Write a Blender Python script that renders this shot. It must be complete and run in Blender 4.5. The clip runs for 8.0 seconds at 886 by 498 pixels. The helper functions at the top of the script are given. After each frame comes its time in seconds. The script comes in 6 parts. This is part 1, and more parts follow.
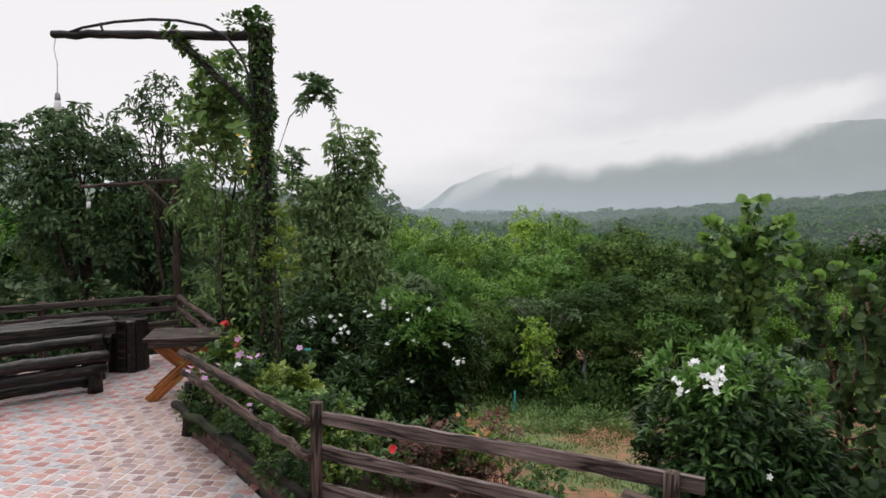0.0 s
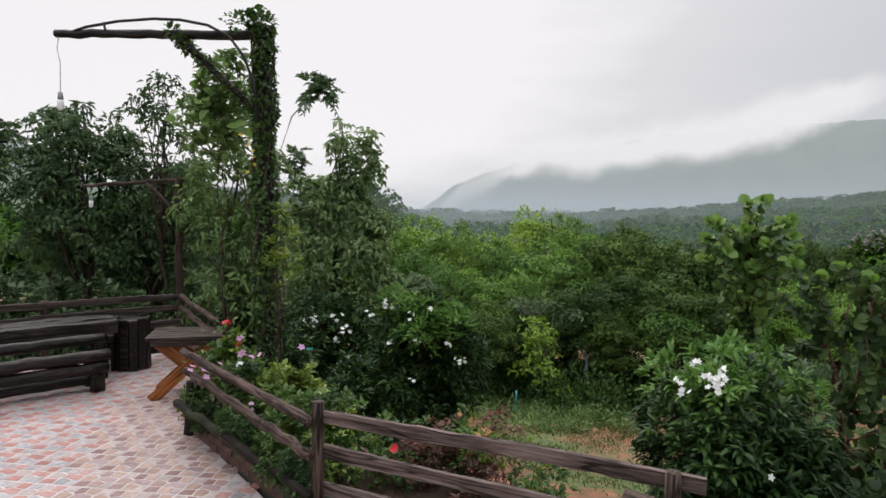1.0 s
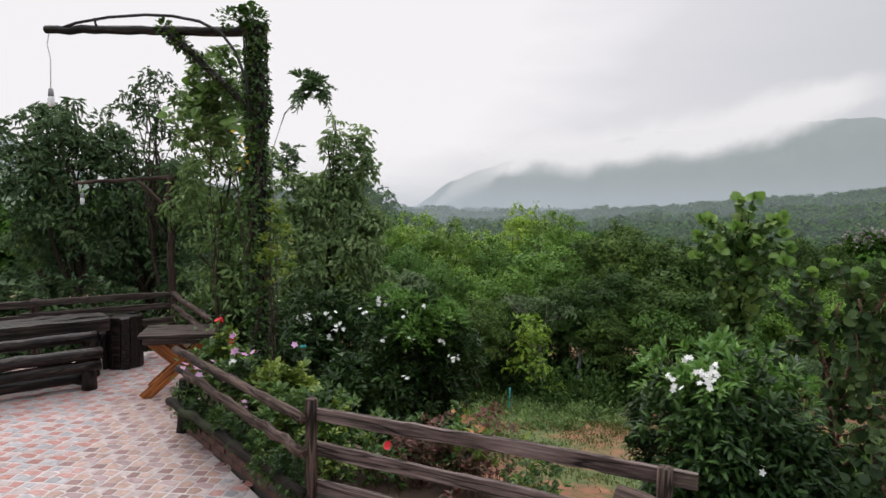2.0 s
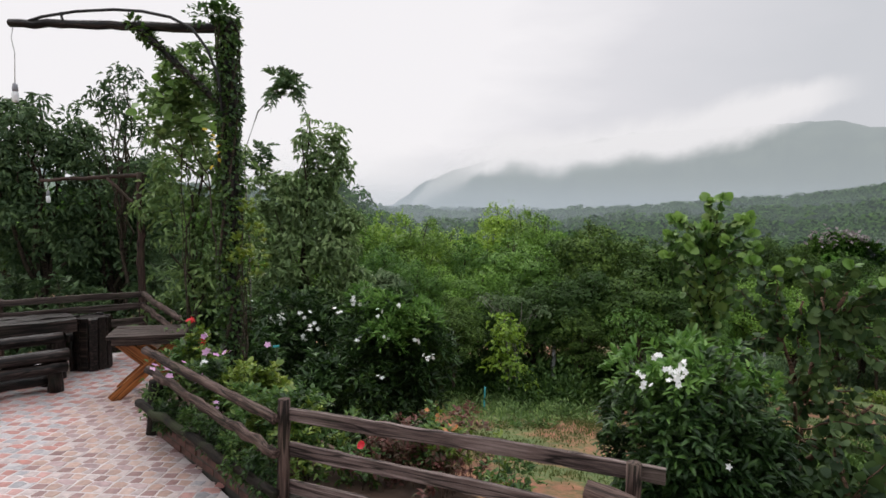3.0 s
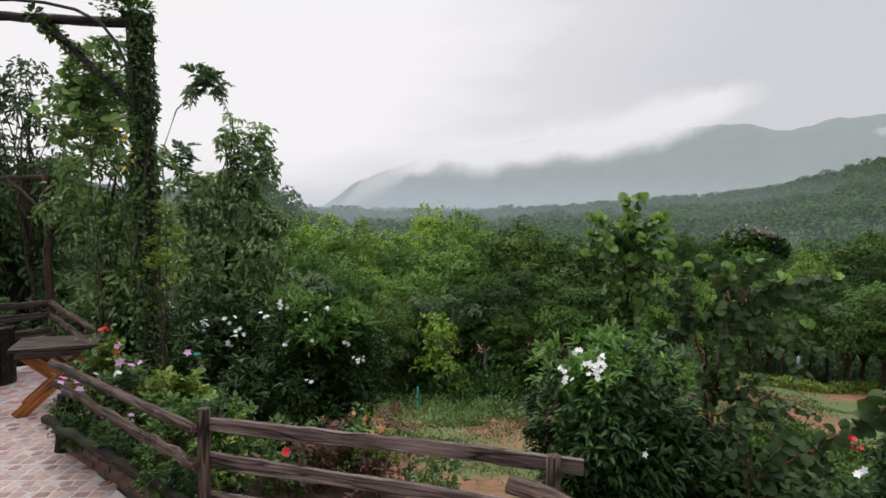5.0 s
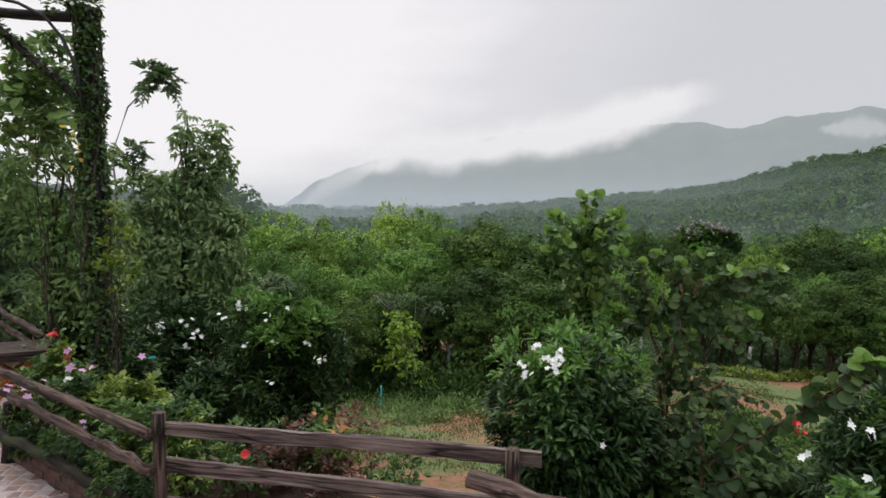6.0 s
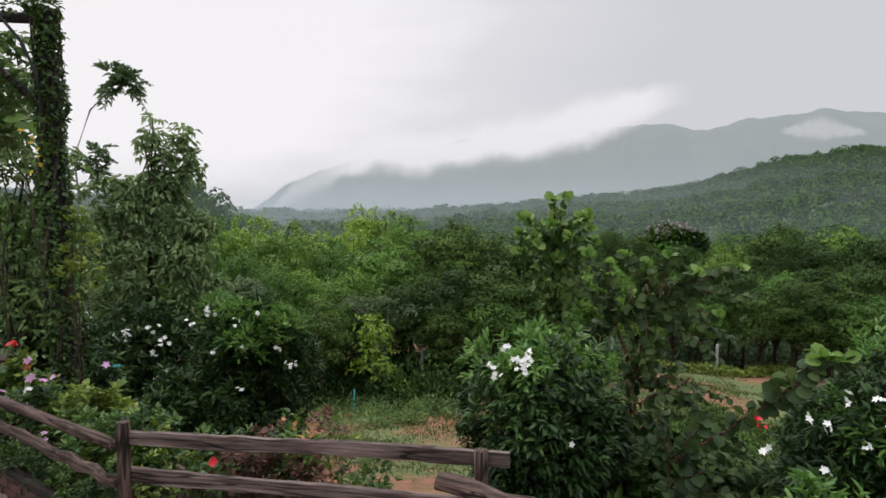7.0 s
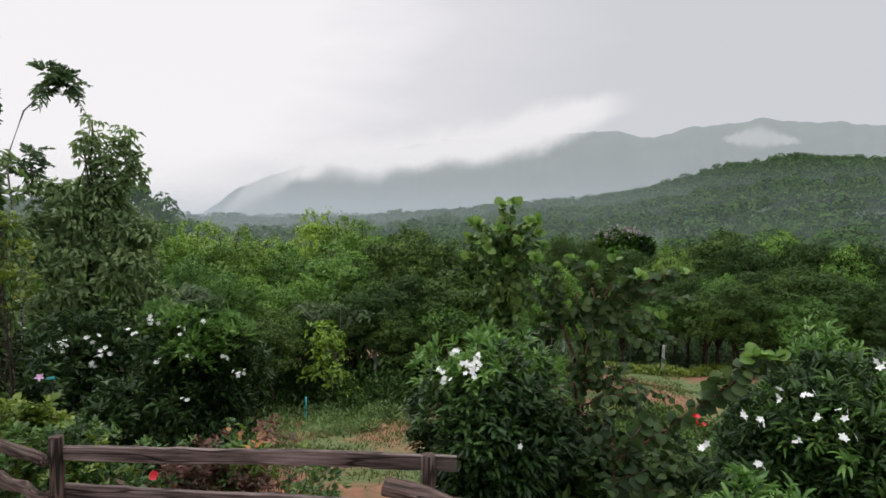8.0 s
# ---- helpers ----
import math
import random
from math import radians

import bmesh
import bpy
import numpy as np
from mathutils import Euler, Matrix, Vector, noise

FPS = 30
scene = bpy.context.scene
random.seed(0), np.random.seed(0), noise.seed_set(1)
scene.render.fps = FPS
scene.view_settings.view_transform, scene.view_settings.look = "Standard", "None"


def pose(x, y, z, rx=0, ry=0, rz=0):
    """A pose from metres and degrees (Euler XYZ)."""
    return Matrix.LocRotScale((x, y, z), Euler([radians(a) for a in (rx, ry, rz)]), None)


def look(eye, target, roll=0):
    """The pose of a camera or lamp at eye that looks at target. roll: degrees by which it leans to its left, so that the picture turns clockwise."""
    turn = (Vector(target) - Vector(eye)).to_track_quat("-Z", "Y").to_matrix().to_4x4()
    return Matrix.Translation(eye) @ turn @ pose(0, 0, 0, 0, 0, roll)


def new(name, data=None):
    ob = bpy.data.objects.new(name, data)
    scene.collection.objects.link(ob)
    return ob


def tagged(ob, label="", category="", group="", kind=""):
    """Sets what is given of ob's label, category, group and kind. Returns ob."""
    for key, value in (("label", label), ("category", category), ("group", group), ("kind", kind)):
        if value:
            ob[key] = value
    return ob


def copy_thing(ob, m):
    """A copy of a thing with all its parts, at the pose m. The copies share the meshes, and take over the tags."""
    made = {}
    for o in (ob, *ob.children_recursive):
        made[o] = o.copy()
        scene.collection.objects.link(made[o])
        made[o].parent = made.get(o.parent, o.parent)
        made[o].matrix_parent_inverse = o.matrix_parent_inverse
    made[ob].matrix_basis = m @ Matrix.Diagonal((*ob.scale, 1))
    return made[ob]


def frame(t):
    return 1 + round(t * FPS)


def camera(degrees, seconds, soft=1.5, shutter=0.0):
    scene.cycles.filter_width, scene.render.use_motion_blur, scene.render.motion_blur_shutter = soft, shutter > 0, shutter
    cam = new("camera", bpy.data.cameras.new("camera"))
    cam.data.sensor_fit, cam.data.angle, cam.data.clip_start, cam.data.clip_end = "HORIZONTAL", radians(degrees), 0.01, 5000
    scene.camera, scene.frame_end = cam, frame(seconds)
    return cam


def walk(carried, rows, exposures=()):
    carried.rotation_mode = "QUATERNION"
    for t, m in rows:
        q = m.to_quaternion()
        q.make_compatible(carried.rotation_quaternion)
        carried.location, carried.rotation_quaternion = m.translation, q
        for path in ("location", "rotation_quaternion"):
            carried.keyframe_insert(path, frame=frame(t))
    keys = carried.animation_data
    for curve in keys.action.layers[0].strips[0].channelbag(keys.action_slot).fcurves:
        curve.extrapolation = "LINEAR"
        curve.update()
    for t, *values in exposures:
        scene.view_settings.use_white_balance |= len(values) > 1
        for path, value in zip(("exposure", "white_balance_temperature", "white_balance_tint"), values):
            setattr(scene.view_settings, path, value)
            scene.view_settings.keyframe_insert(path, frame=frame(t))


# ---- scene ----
cam = camera(72.6, 8.0, soft=1.6)
PATH = [
    (0, (-0.078, 0.234, 2.198), (-0.074, 2.23, 2.062), 1.0),
    (0.5, (-0.079, 0.232, 2.197), (-0.085, 2.227, 2.06), 1.1),
    (1, (-0.078, 0.232, 2.197), (-0.08, 2.228, 2.06), 1.1),
    (1.5, (-0.079, 0.232, 2.195), (-0.079, 2.227, 2.053), 1.1),
    (3, (-0.06, 0.215, 2.196), (0.039, 2.207, 2.051), 1.3),
    (3.5, (-0.051, 0.206, 2.202), (0.089, 2.197, 2.062), 1.4),
    (4, (-0.036, 0.199, 2.204), (0.158, 2.184, 2.056), 1.1),
    (4.5, (-0.019, 0.199, 2.206), (0.236, 2.178, 2.066), 1.1),
    (6, (0.02, 0.171, 2.206), (0.461, 2.117, 2.061), 0.5),
    (6.5, (0.029, 0.159, 2.212), (0.514, 2.095, 2.081), 0.5),
    (7, (0.048, 0.145, 2.216), (0.575, 2.069, 2.078), 0.1),
    (7.5, (0.069, 0.132, 2.219), (0.67, 2.036, 2.096), -0.1),
    (8, (0.084, 0.115, 2.219), (0.756, 1.995, 2.098), 0.1),
]
walk(cam, [(t, look(e, g, r)) for t, e, g, r in PATH], ((0, 0.0, 6500, 12.5), (8, 0.0, 6500, 12.5)))

# ---- world and light ----
world = bpy.data.worlds.new("overcast_sky")
scene.world = world
world.use_nodes = True
wt = world.node_tree
wt.nodes.clear()


def wn(kind, **kw):
    n = wt.nodes.new(kind)
    for k, v in kw.items():
        n.inputs[k].default_value = v
    return n


w_out = wn("ShaderNodeOutputWorld")
w_co = wn("ShaderNodeTexCoord")
w_sky = wn("ShaderNodeTexSky")
w_sky.sky_type = "NISHITA"
w_sky.sun_disc = False
w_sky.sun_elevation = radians(52)
w_sky.sun_rotation = radians(-24)
w_bright = wn("ShaderNodeVectorMath")
w_bright.operation = "DOT_PRODUCT"
w_bright.inputs[1].default_value = Vector((-0.42, 0.80, 0.42)).normalized()
w_map = wn("ShaderNodeMapping")
w_map.inputs["Scale"].default_value = (1.0, 1.0, 3.4)
w_noise = wn("ShaderNodeTexNoise", Scale=2.1, Detail=5.0, Roughness=0.5)
w_mix = wn("ShaderNodeMath")
w_mix.operation = "MULTIPLY_ADD"
w_mix.inputs[1].default_value = 0.34
w_ramp = wn("ShaderNodeValToRGB")
w_ramp.color_ramp.elements[0].position = 0.62
w_ramp.color_ramp.elements[0].color = (0.64, 0.66, 0.685, 1)
w_ramp.color_ramp.elements[1].position = 1.14
w_ramp.color_ramp.elements[1].color = (0.94, 0.93, 0.935, 1)
e_ = w_ramp.color_ramp.elements.new(0.88)
e_.color = (0.76, 0.762, 0.785, 1)
w_cloud = wn("ShaderNodeBackground", Strength=1.0)
w_blue = wn("ShaderNodeBackground", Strength=0.05)
w_add = wn("ShaderNodeMixShader", Fac=0.06)
wl = wt.links.new
wl(w_co.outputs["Generated"], w_bright.inputs[0])
wl(w_co.outputs["Generated"], w_map.inputs["Vector"])
wl(w_map.outputs[0], w_noise.inputs["Vector"])
wl(w_noise.outputs["Fac"], w_mix.inputs[0])
wl(w_bright.outputs["Value"], w_mix.inputs[2])
wl(w_mix.outputs[0], w_ramp.inputs[0])
# an overcast sky is two to three times as bright overhead as at the horizon
w_sep = wn("ShaderNodeSeparateXYZ")
w_zen = wn("ShaderNodeMapRange")
w_zen.interpolation_type = "SMOOTHSTEP"
for k_, v_ in (("From Min", 0.33), ("From Max", 0.85), ("To Min", 1.0), ("To Max", 3.1)):
    w_zen.inputs[k_].default_value = v_
wl(w_co.outputs["Generated"], w_sep.inputs[0])
wl(w_sep.outputs["Z"], w_zen.inputs["Value"])
wl(w_zen.outputs[0], w_cloud.inputs["Strength"])
wl(w_ramp.outputs[0], w_cloud.inputs[0])
wl(w_sky.outputs[0], w_blue.inputs[0])
wl(w_cloud.outputs[0], w_add.inputs[1])
wl(w_blue.outputs[0], w_add.inputs[2])
wl(w_add.outputs[0], w_out.inputs[0])

sun = new("sun", bpy.data.lights.new("sun", "SUN"))
sun.data.energy = 1.2
sun.data.angle = radians(35)
sun.data.color = (1.0, 0.97, 0.93)
sun.matrix_world = look((-4, 9, 14), (0, 0, 0))

# ---- materials ----


def material(name):
    m = bpy.data.materials.new(name)
    m.use_nodes = True
    t = m.node_tree
    b = t.nodes["Principled BSDF"]
    return m, t, b


def add(t, kind, **kw):
    n = t.nodes.new(kind)
    for k, v in kw.items():
        n.inputs[k].default_value = v
    return n


def ramp(t, stops):
    r = t.nodes.new("ShaderNodeValToRGB")
    els = r.color_ramp.elements
    while len(els) < len(stops):
        els.new(0.5)
    for e, (p, c) in zip(els, stops):
        e.position, e.color = p, (*c, 1)
    return r


def leaf_material(name, dark, mid, light, rough=0.42, odd=None, clear=0.33, scale=1.3, gloss=0.4, speck=0.4, own_tone=0.0):
    """Leaves: each leaf has its own green, whole sprays are lighter or darker."""
    m, t, b = material(name)
    geo = add(t, "ShaderNodeNewGeometry")
    tc = add(t, "ShaderNodeTexCoord")
    big = add(t, "ShaderNodeTexNoise", Scale=scale, Detail=2.0)
    mix = add(t, "ShaderNodeMath")
    mix.operation = "MULTIPLY_ADD"
    mix.inputs[1].default_value = speck
    sc = add(t, "ShaderNodeMath")
    sc.operation = "MULTIPLY"
    sc.inputs[1].default_value = 1.05 - speck
    stops = [(0.22, dark), (0.5, mid), (0.78, light)]
    if odd:
        stops += [(0.86, odd)]
    r = ramp(t, stops)
    t.links.new(tc.outputs["Object"], big.inputs["Vector"])
    t.links.new(big.outputs["Fac"], sc.inputs[0])
    t.links.new(geo.outputs["Random Per Island"], mix.inputs[0])
    t.links.new(sc.outputs[0], mix.inputs[2])
    t.links.new(mix.outputs[0], r.inputs[0])
    # every plant has a green of its own
    oi = add(t, "ShaderNodeObjectInfo")
    own = ramp(t, [(0.0, (0.66, 0.72, 0.74)), (0.5, (0.95, 0.97, 0.95)), (1.0, (1.34, 1.24, 1.05))])
    t.links.new(oi.outputs["Random"], own.inputs[0])
    tone = add(t, "ShaderNodeMix")
    tone.data_type, tone.blend_type = "RGBA", "MULTIPLY"
    tone.inputs[0].default_value = own_tone
    t.links.new(r.outputs[0], tone.inputs[6])
    t.links.new(own.outputs[0], tone.inputs[7])
    t.links.new(tone.outputs[2], b.inputs["Base Color"])
    b.inputs["Roughness"].default_value = rough
    b.inputs["Specular IOR Level"].default_value = gloss
    tr = add(t, "ShaderNodeBsdfTranslucent")
    t.links.new(tone.outputs[2], tr.inputs[0])
    ms = add(t, "ShaderNodeMixShader", Fac=clear)
    t.links.new(b.outputs[0], ms.inputs[1])
    t.links.new(tr.outputs[0], ms.inputs[2])
    t.links.new(ms.outputs[0], t.nodes["Material Output"].inputs[0])
    return m


def wood_material(name, dark, mid, light, moss=0.0, rough=0.75):
    m, t, b = material(name)
    tc = add(t, "ShaderNodeTexCoord")
    mp = add(t, "ShaderNodeMapping")
    mp.inputs["Scale"].default_value = (2.2, 48, 48)
    n1 = add(t, "ShaderNodeTexNoise", Scale=1.0, Detail=6.0, Roughness=0.65)
    n2 = add(t, "ShaderNodeTexNoise", Scale=3.5, Detail=3.0)
    oi = add(t, "ShaderNodeObjectInfo")
    off = add(t, "ShaderNodeVectorMath")
    off.operation = "ADD"
    t.links.new(tc.outputs["Object"], off.inputs[0])
    t.links.new(oi.outputs["Random"], off.inputs[1])
    t.links.new(off.outputs[0], mp.inputs["Vector"])
    t.links.new(mp.outputs[0], n1.inputs["Vector"])
    t.links.new(off.outputs[0], n2.inputs["Vector"])
    r = ramp(t, [(0.36, dark), (0.5, mid), (0.66, light)])
    t.links.new(n1.outputs["Fac"], r.inputs[0])
    mossr = ramp(t, [(0.5, (0, 0, 0)), (0.68, (moss, moss, moss))])
    t.links.new(n2.outputs["Fac"], mossr.inputs[0])
    mx = add(t, "ShaderNodeMix")
    mx.data_type = "RGBA"
    t.links.new(mossr.outputs[0], mx.inputs[0])
    # long drying cracks
    mc = add(t, "ShaderNodeMapping")
    mc.inputs["Scale"].default_value = (0.9, 17, 17)
    t.links.new(off.outputs[0], mc.inputs["Vector"])
    nc = add(t, "ShaderNodeTexNoise", Scale=1.0, Detail=2.0, Roughness=0.4)
    t.links.new(mc.outputs[0], nc.inputs["Vector"])
    cr = ramp(t, [(0.468, (1, 1, 1)), (0.49, (0.12, 0.11, 0.10)), (0.505, (0.12, 0.11, 0.10)), (0.527, (1, 1, 1))])
    t.links.new(nc.outputs["Fac"], cr.inputs[0])
    mk = add(t, "ShaderNodeMix")
    mk.data_type, mk.blend_type = "RGBA", "MULTIPLY"
    mk.inputs[0].default_value = 1.0
    t.links.new(r.outputs[0], mk.inputs[6])
    t.links.new(cr.outputs[0], mk.inputs[7])
    t.links.new(mk.outputs[2], mx.inputs[6])
    mx.inputs[7].default_value = (0.035, 0.042, 0.018, 1)
    t.links.new(mx.outputs[2], b.inputs["Base Color"])
    b.inputs["Roughness"].default_value = rough
    b.inputs["Specular IOR Level"].default_value = 0.2
    bp = add(t, "ShaderNodeBump", Strength=0.7, Distance=0.012)
    t.links.new(n1.outputs["Fac"], bp.inputs["Height"])
    t.links.new(bp.outputs[0], b.inputs["Normal"])
    return m


def plain(name, colour, rough=0.5, var=0.25, scale=9.0, metal=0.0):
    m, t, b = material(name)
    tc = add(t, "ShaderNodeTexCoord")
    n = add(t, "ShaderNodeTexNoise", Scale=scale, Detail=5.0)
    c = Vector(colour)
    r = ramp(t, [(0.3, tuple(c * (1 - var))), (0.7, tuple(c * (1 + var)))])
    t.links.new(tc.outputs["Object"], n.inputs["Vector"])
    t.links.new(n.outputs["Fac"], r.inputs[0])
    t.links.new(r.outputs[0], b.inputs["Base Color"])
    b.inputs["Roughness"].default_value = rough
    b.inputs["Metallic"].default_value = metal
    bp = add(t, "ShaderNodeBump", Strength=0.3, Distance=0.01)
    t.links.new(n.outputs["Fac"], bp.inputs["Height"])
    t.links.new(bp.outputs[0], b.inputs["Normal"])
    return m


FENCE_WOOD = wood_material("weathered_fence_wood", (0.0228, 0.0156, 0.0144), (0.1056, 0.0756, 0.0672), (0.2100, 0.1620, 0.1500), 0.15)
# the fence wood again, darkened for the shade at the back
SHADED_FENCE_WOOD = wood_material("shaded_fence_wood", (0.012, 0.008, 0.007), (0.048, 0.034, 0.030), (0.115, 0.086, 0.078), 0.2)
POST_WOOD = wood_material("post_wood", (0.0180, 0.0108, 0.0084), (0.0660, 0.0420, 0.0336), (0.1488, 0.1008, 0.0852), 0.22)
LOG_WOOD = wood_material("dark_log_wood", (0.0025, 0.002, 0.0018), (0.0085, 0.006, 0.0052), (0.062, 0.042, 0.036), 0.1, 0.42)
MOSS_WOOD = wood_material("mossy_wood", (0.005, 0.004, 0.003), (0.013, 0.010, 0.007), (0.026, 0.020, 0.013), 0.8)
ORANGE_WOOD = wood_material("varnished_orange_wood", (0.10, 0.028, 0.008), (0.26, 0.085, 0.02), (0.36, 0.14, 0.045), 0.0, 0.35)
TABLE_WOOD = wood_material("old_table_wood", (0.018, 0.011, 0.009), (0.052, 0.034, 0.028), (0.11, 0.082, 0.072), 0.1, 0.6)
BARK = wood_material("bark", (0.021, 0.015, 0.011), (0.052, 0.038, 0.028), (0.091, 0.070, 0.052), 0.5, 0.85)
PALE_BARK = wood_material("pale_bark", (0.10, 0.09, 0.08), (0.22, 0.20, 0.18), (0.38, 0.36, 0.33), 0.2, 0.85)
LAMP_WOOD = wood_material("dull_red_post_wood", (0.022, 0.014, 0.011), (0.055, 0.034, 0.027), (0.10, 0.066, 0.054), 0.25, 0.8)
RED_STEM = wood_material("reddish_stem", (0.07, 0.035, 0.025), (0.13, 0.075, 0.05), (0.2, 0.12, 0.08), 0.0, 0.7)

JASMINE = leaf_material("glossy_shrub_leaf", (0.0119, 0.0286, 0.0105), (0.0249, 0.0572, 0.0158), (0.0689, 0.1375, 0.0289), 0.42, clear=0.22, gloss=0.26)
DARK_LEAF = leaf_material("dark_tree_leaf", (0.0325, 0.0634, 0.0299), (0.0640, 0.1130, 0.0475), (0.1374, 0.2092, 0.0815), 0.5, gloss=0.2)
TREE_LEAF = leaf_material("tree_leaf", (0.0478, 0.1023, 0.0208), (0.0906, 0.1888, 0.0339), (0.1824, 0.3253, 0.0536), 0.55, scale=0.5, gloss=0.2, clear=0.24, own_tone=1.0)
DEEP_LEAF = leaf_material("deep_green_tree_leaf", (0.0276, 0.0545, 0.0158), (0.0494, 0.0951, 0.0232), (0.0975, 0.1636, 0.0358), 0.6, scale=0.5, gloss=0.12, clear=0.2, own_tone=1.0)
PALE_LEAF = leaf_material("pale_tree_leaf", (0.0843, 0.1398, 0.0515), (0.1605, 0.2464, 0.0892), (0.2870, 0.3855, 0.1536), 0.5, None, 0.38)
LIME_LEAF = leaf_material("lime_tree_leaf", (0.0817, 0.1574, 0.0196), (0.1624, 0.2858, 0.0297), (0.2775, 0.4152, 0.0547), 0.5, scale=0.5, clear=0.28, own_tone=1.0)
GREY_LEAF = leaf_material("grey_green_leaf", (0.06, 0.105, 0.045), (0.115, 0.175, 0.08), (0.19, 0.25, 0.13), 0.65, gloss=0.12)
MID_LEAF = leaf_material("mid_green_tree_leaf", (0.0660, 0.1208, 0.0356), (0.1188, 0.1995, 0.0598), (0.2310, 0.3255, 0.1035), 0.45, gloss=0.3)
VINE_LEAF = leaf_material("vine_leaf", (0.017, 0.041, 0.012), (0.039, 0.089, 0.018), (0.094, 0.167, 0.031), 0.42, (0.229, 0.249, 0.031), scale=2.2)
YELLOW_LEAF = leaf_material("yellow_green_leaf", (0.0612, 0.1107, 0.0132), (0.1398, 0.2128, 0.0264), (0.2621, 0.3064, 0.0528), 0.45)
ROUND_LEAF = leaf_material("round_leaf", (0.0199, 0.0415, 0.0166), (0.0411, 0.0790, 0.0235), (0.0997, 0.1502, 0.0415), 0.55, (0.15, 0.25, 0.045), 0.3, gloss=0.25)
TIP_LEAF = leaf_material("young_round_leaf", (0.0720, 0.1552, 0.0240), (0.1260, 0.2415, 0.0396), (0.2040, 0.3277, 0.0720), 0.42, None, 0.4)
PALE_SHRUB_LEAF = leaf_material("pale_shrub_leaf", (0.0517, 0.1261, 0.0257), (0.0978, 0.2069, 0.0400), (0.1725, 0.3028, 0.0643), 0.42, gloss=0.3)
BED_LEAF = leaf_material("flowerbed_leaf", (0.0339, 0.0765, 0.0223), (0.0744, 0.1530, 0.0340), (0.1896, 0.2706, 0.0629), 0.5)
RED_LEAF = leaf_material("reddish_leaf", (0.05, 0.06, 0.02), (0.14, 0.055, 0.045), (0.25, 0.10, 0.085), 0.5)
GRASS = leaf_material("grass_blade", (0.0430, 0.0718, 0.0173), (0.0879, 0.1260, 0.0298), (0.1655, 0.1760, 0.0595), 0.6, scale=0.8)
FOREST = leaf_material("forest_canopy", (0.0215, 0.0542, 0.0108), (0.0411, 0.0917, 0.0168), (0.0840, 0.1507, 0.0309), 0.9, None, 0.06, scale=0.16, gloss=0.0, speck=0.12)
YELLOW_TIP = leaf_material("faded_yellow_leaf", (0.45, 0.30, 0.02), (0.6, 0.42, 0.03), (0.65, 0.5, 0.06), 0.5)
WHITE_PETAL = leaf_material("white_petal", (0.72, 0.73, 0.70), (0.80, 0.80, 0.78), (0.85, 0.85, 0.83), 0.5, None, 0.3)
PINK_PETAL = leaf_material("pink_petal", (0.55, 0.22, 0.48), (0.66, 0.36, 0.60), (0.75, 0.52, 0.70), 0.5, None, 0.3)
RED_PETAL = leaf_material("red_petal", (0.45, 0.008, 0.012), (0.60, 0.012, 0.02), (0.70, 0.03, 0.05), 0.5, None, 0.3)
ORANGE_PETAL = leaf_material("orange_petal", (0.350, 0.084, 0.021), (0.420, 0.140, 0.042), (0.490, 0.210, 0.084), 0.5, None, 0.3)
MAUVE_PETAL = leaf_material("dusty_mauve_blossom", (0.15, 0.125, 0.125), (0.23, 0.19, 0.19), (0.31, 0.27, 0.265), 0.7)

BRICK = plain("dark_red_brick", (0.085, 0.038, 0.028), 0.8, 0.5, 14)
MORTAR = plain("stained_mortar", (0.05, 0.045, 0.035), 0.9, 0.4, 6)
SOIL = plain("bed_soil", (0.075, 0.045, 0.03), 0.95, 0.4, 5)
GROUT = plain("pale_grout", (0.46, 0.41, 0.40), 0.55, 0.18, 4)
CABLE = plain("black_cable", (0.012, 0.012, 0.012), 0.8, 0.1)
WIRE = plain("white_wire", (0.6, 0.6, 0.6), 0.5, 0.1)
SOCKET = plain("grey_plastic", (0.22, 0.22, 0.24), 0.5, 0.1)
BULB = plain("frosted_bulb", (0.72, 0.72, 0.74), 0.25, 0.03)
STAKE_PAINT = plain("whitewash", (0.30, 0.31, 0.31), 0.8, 0.25, 4)
TEAL = plain("teal_plastic", (0.05, 0.35, 0.36), 0.4, 0.1)


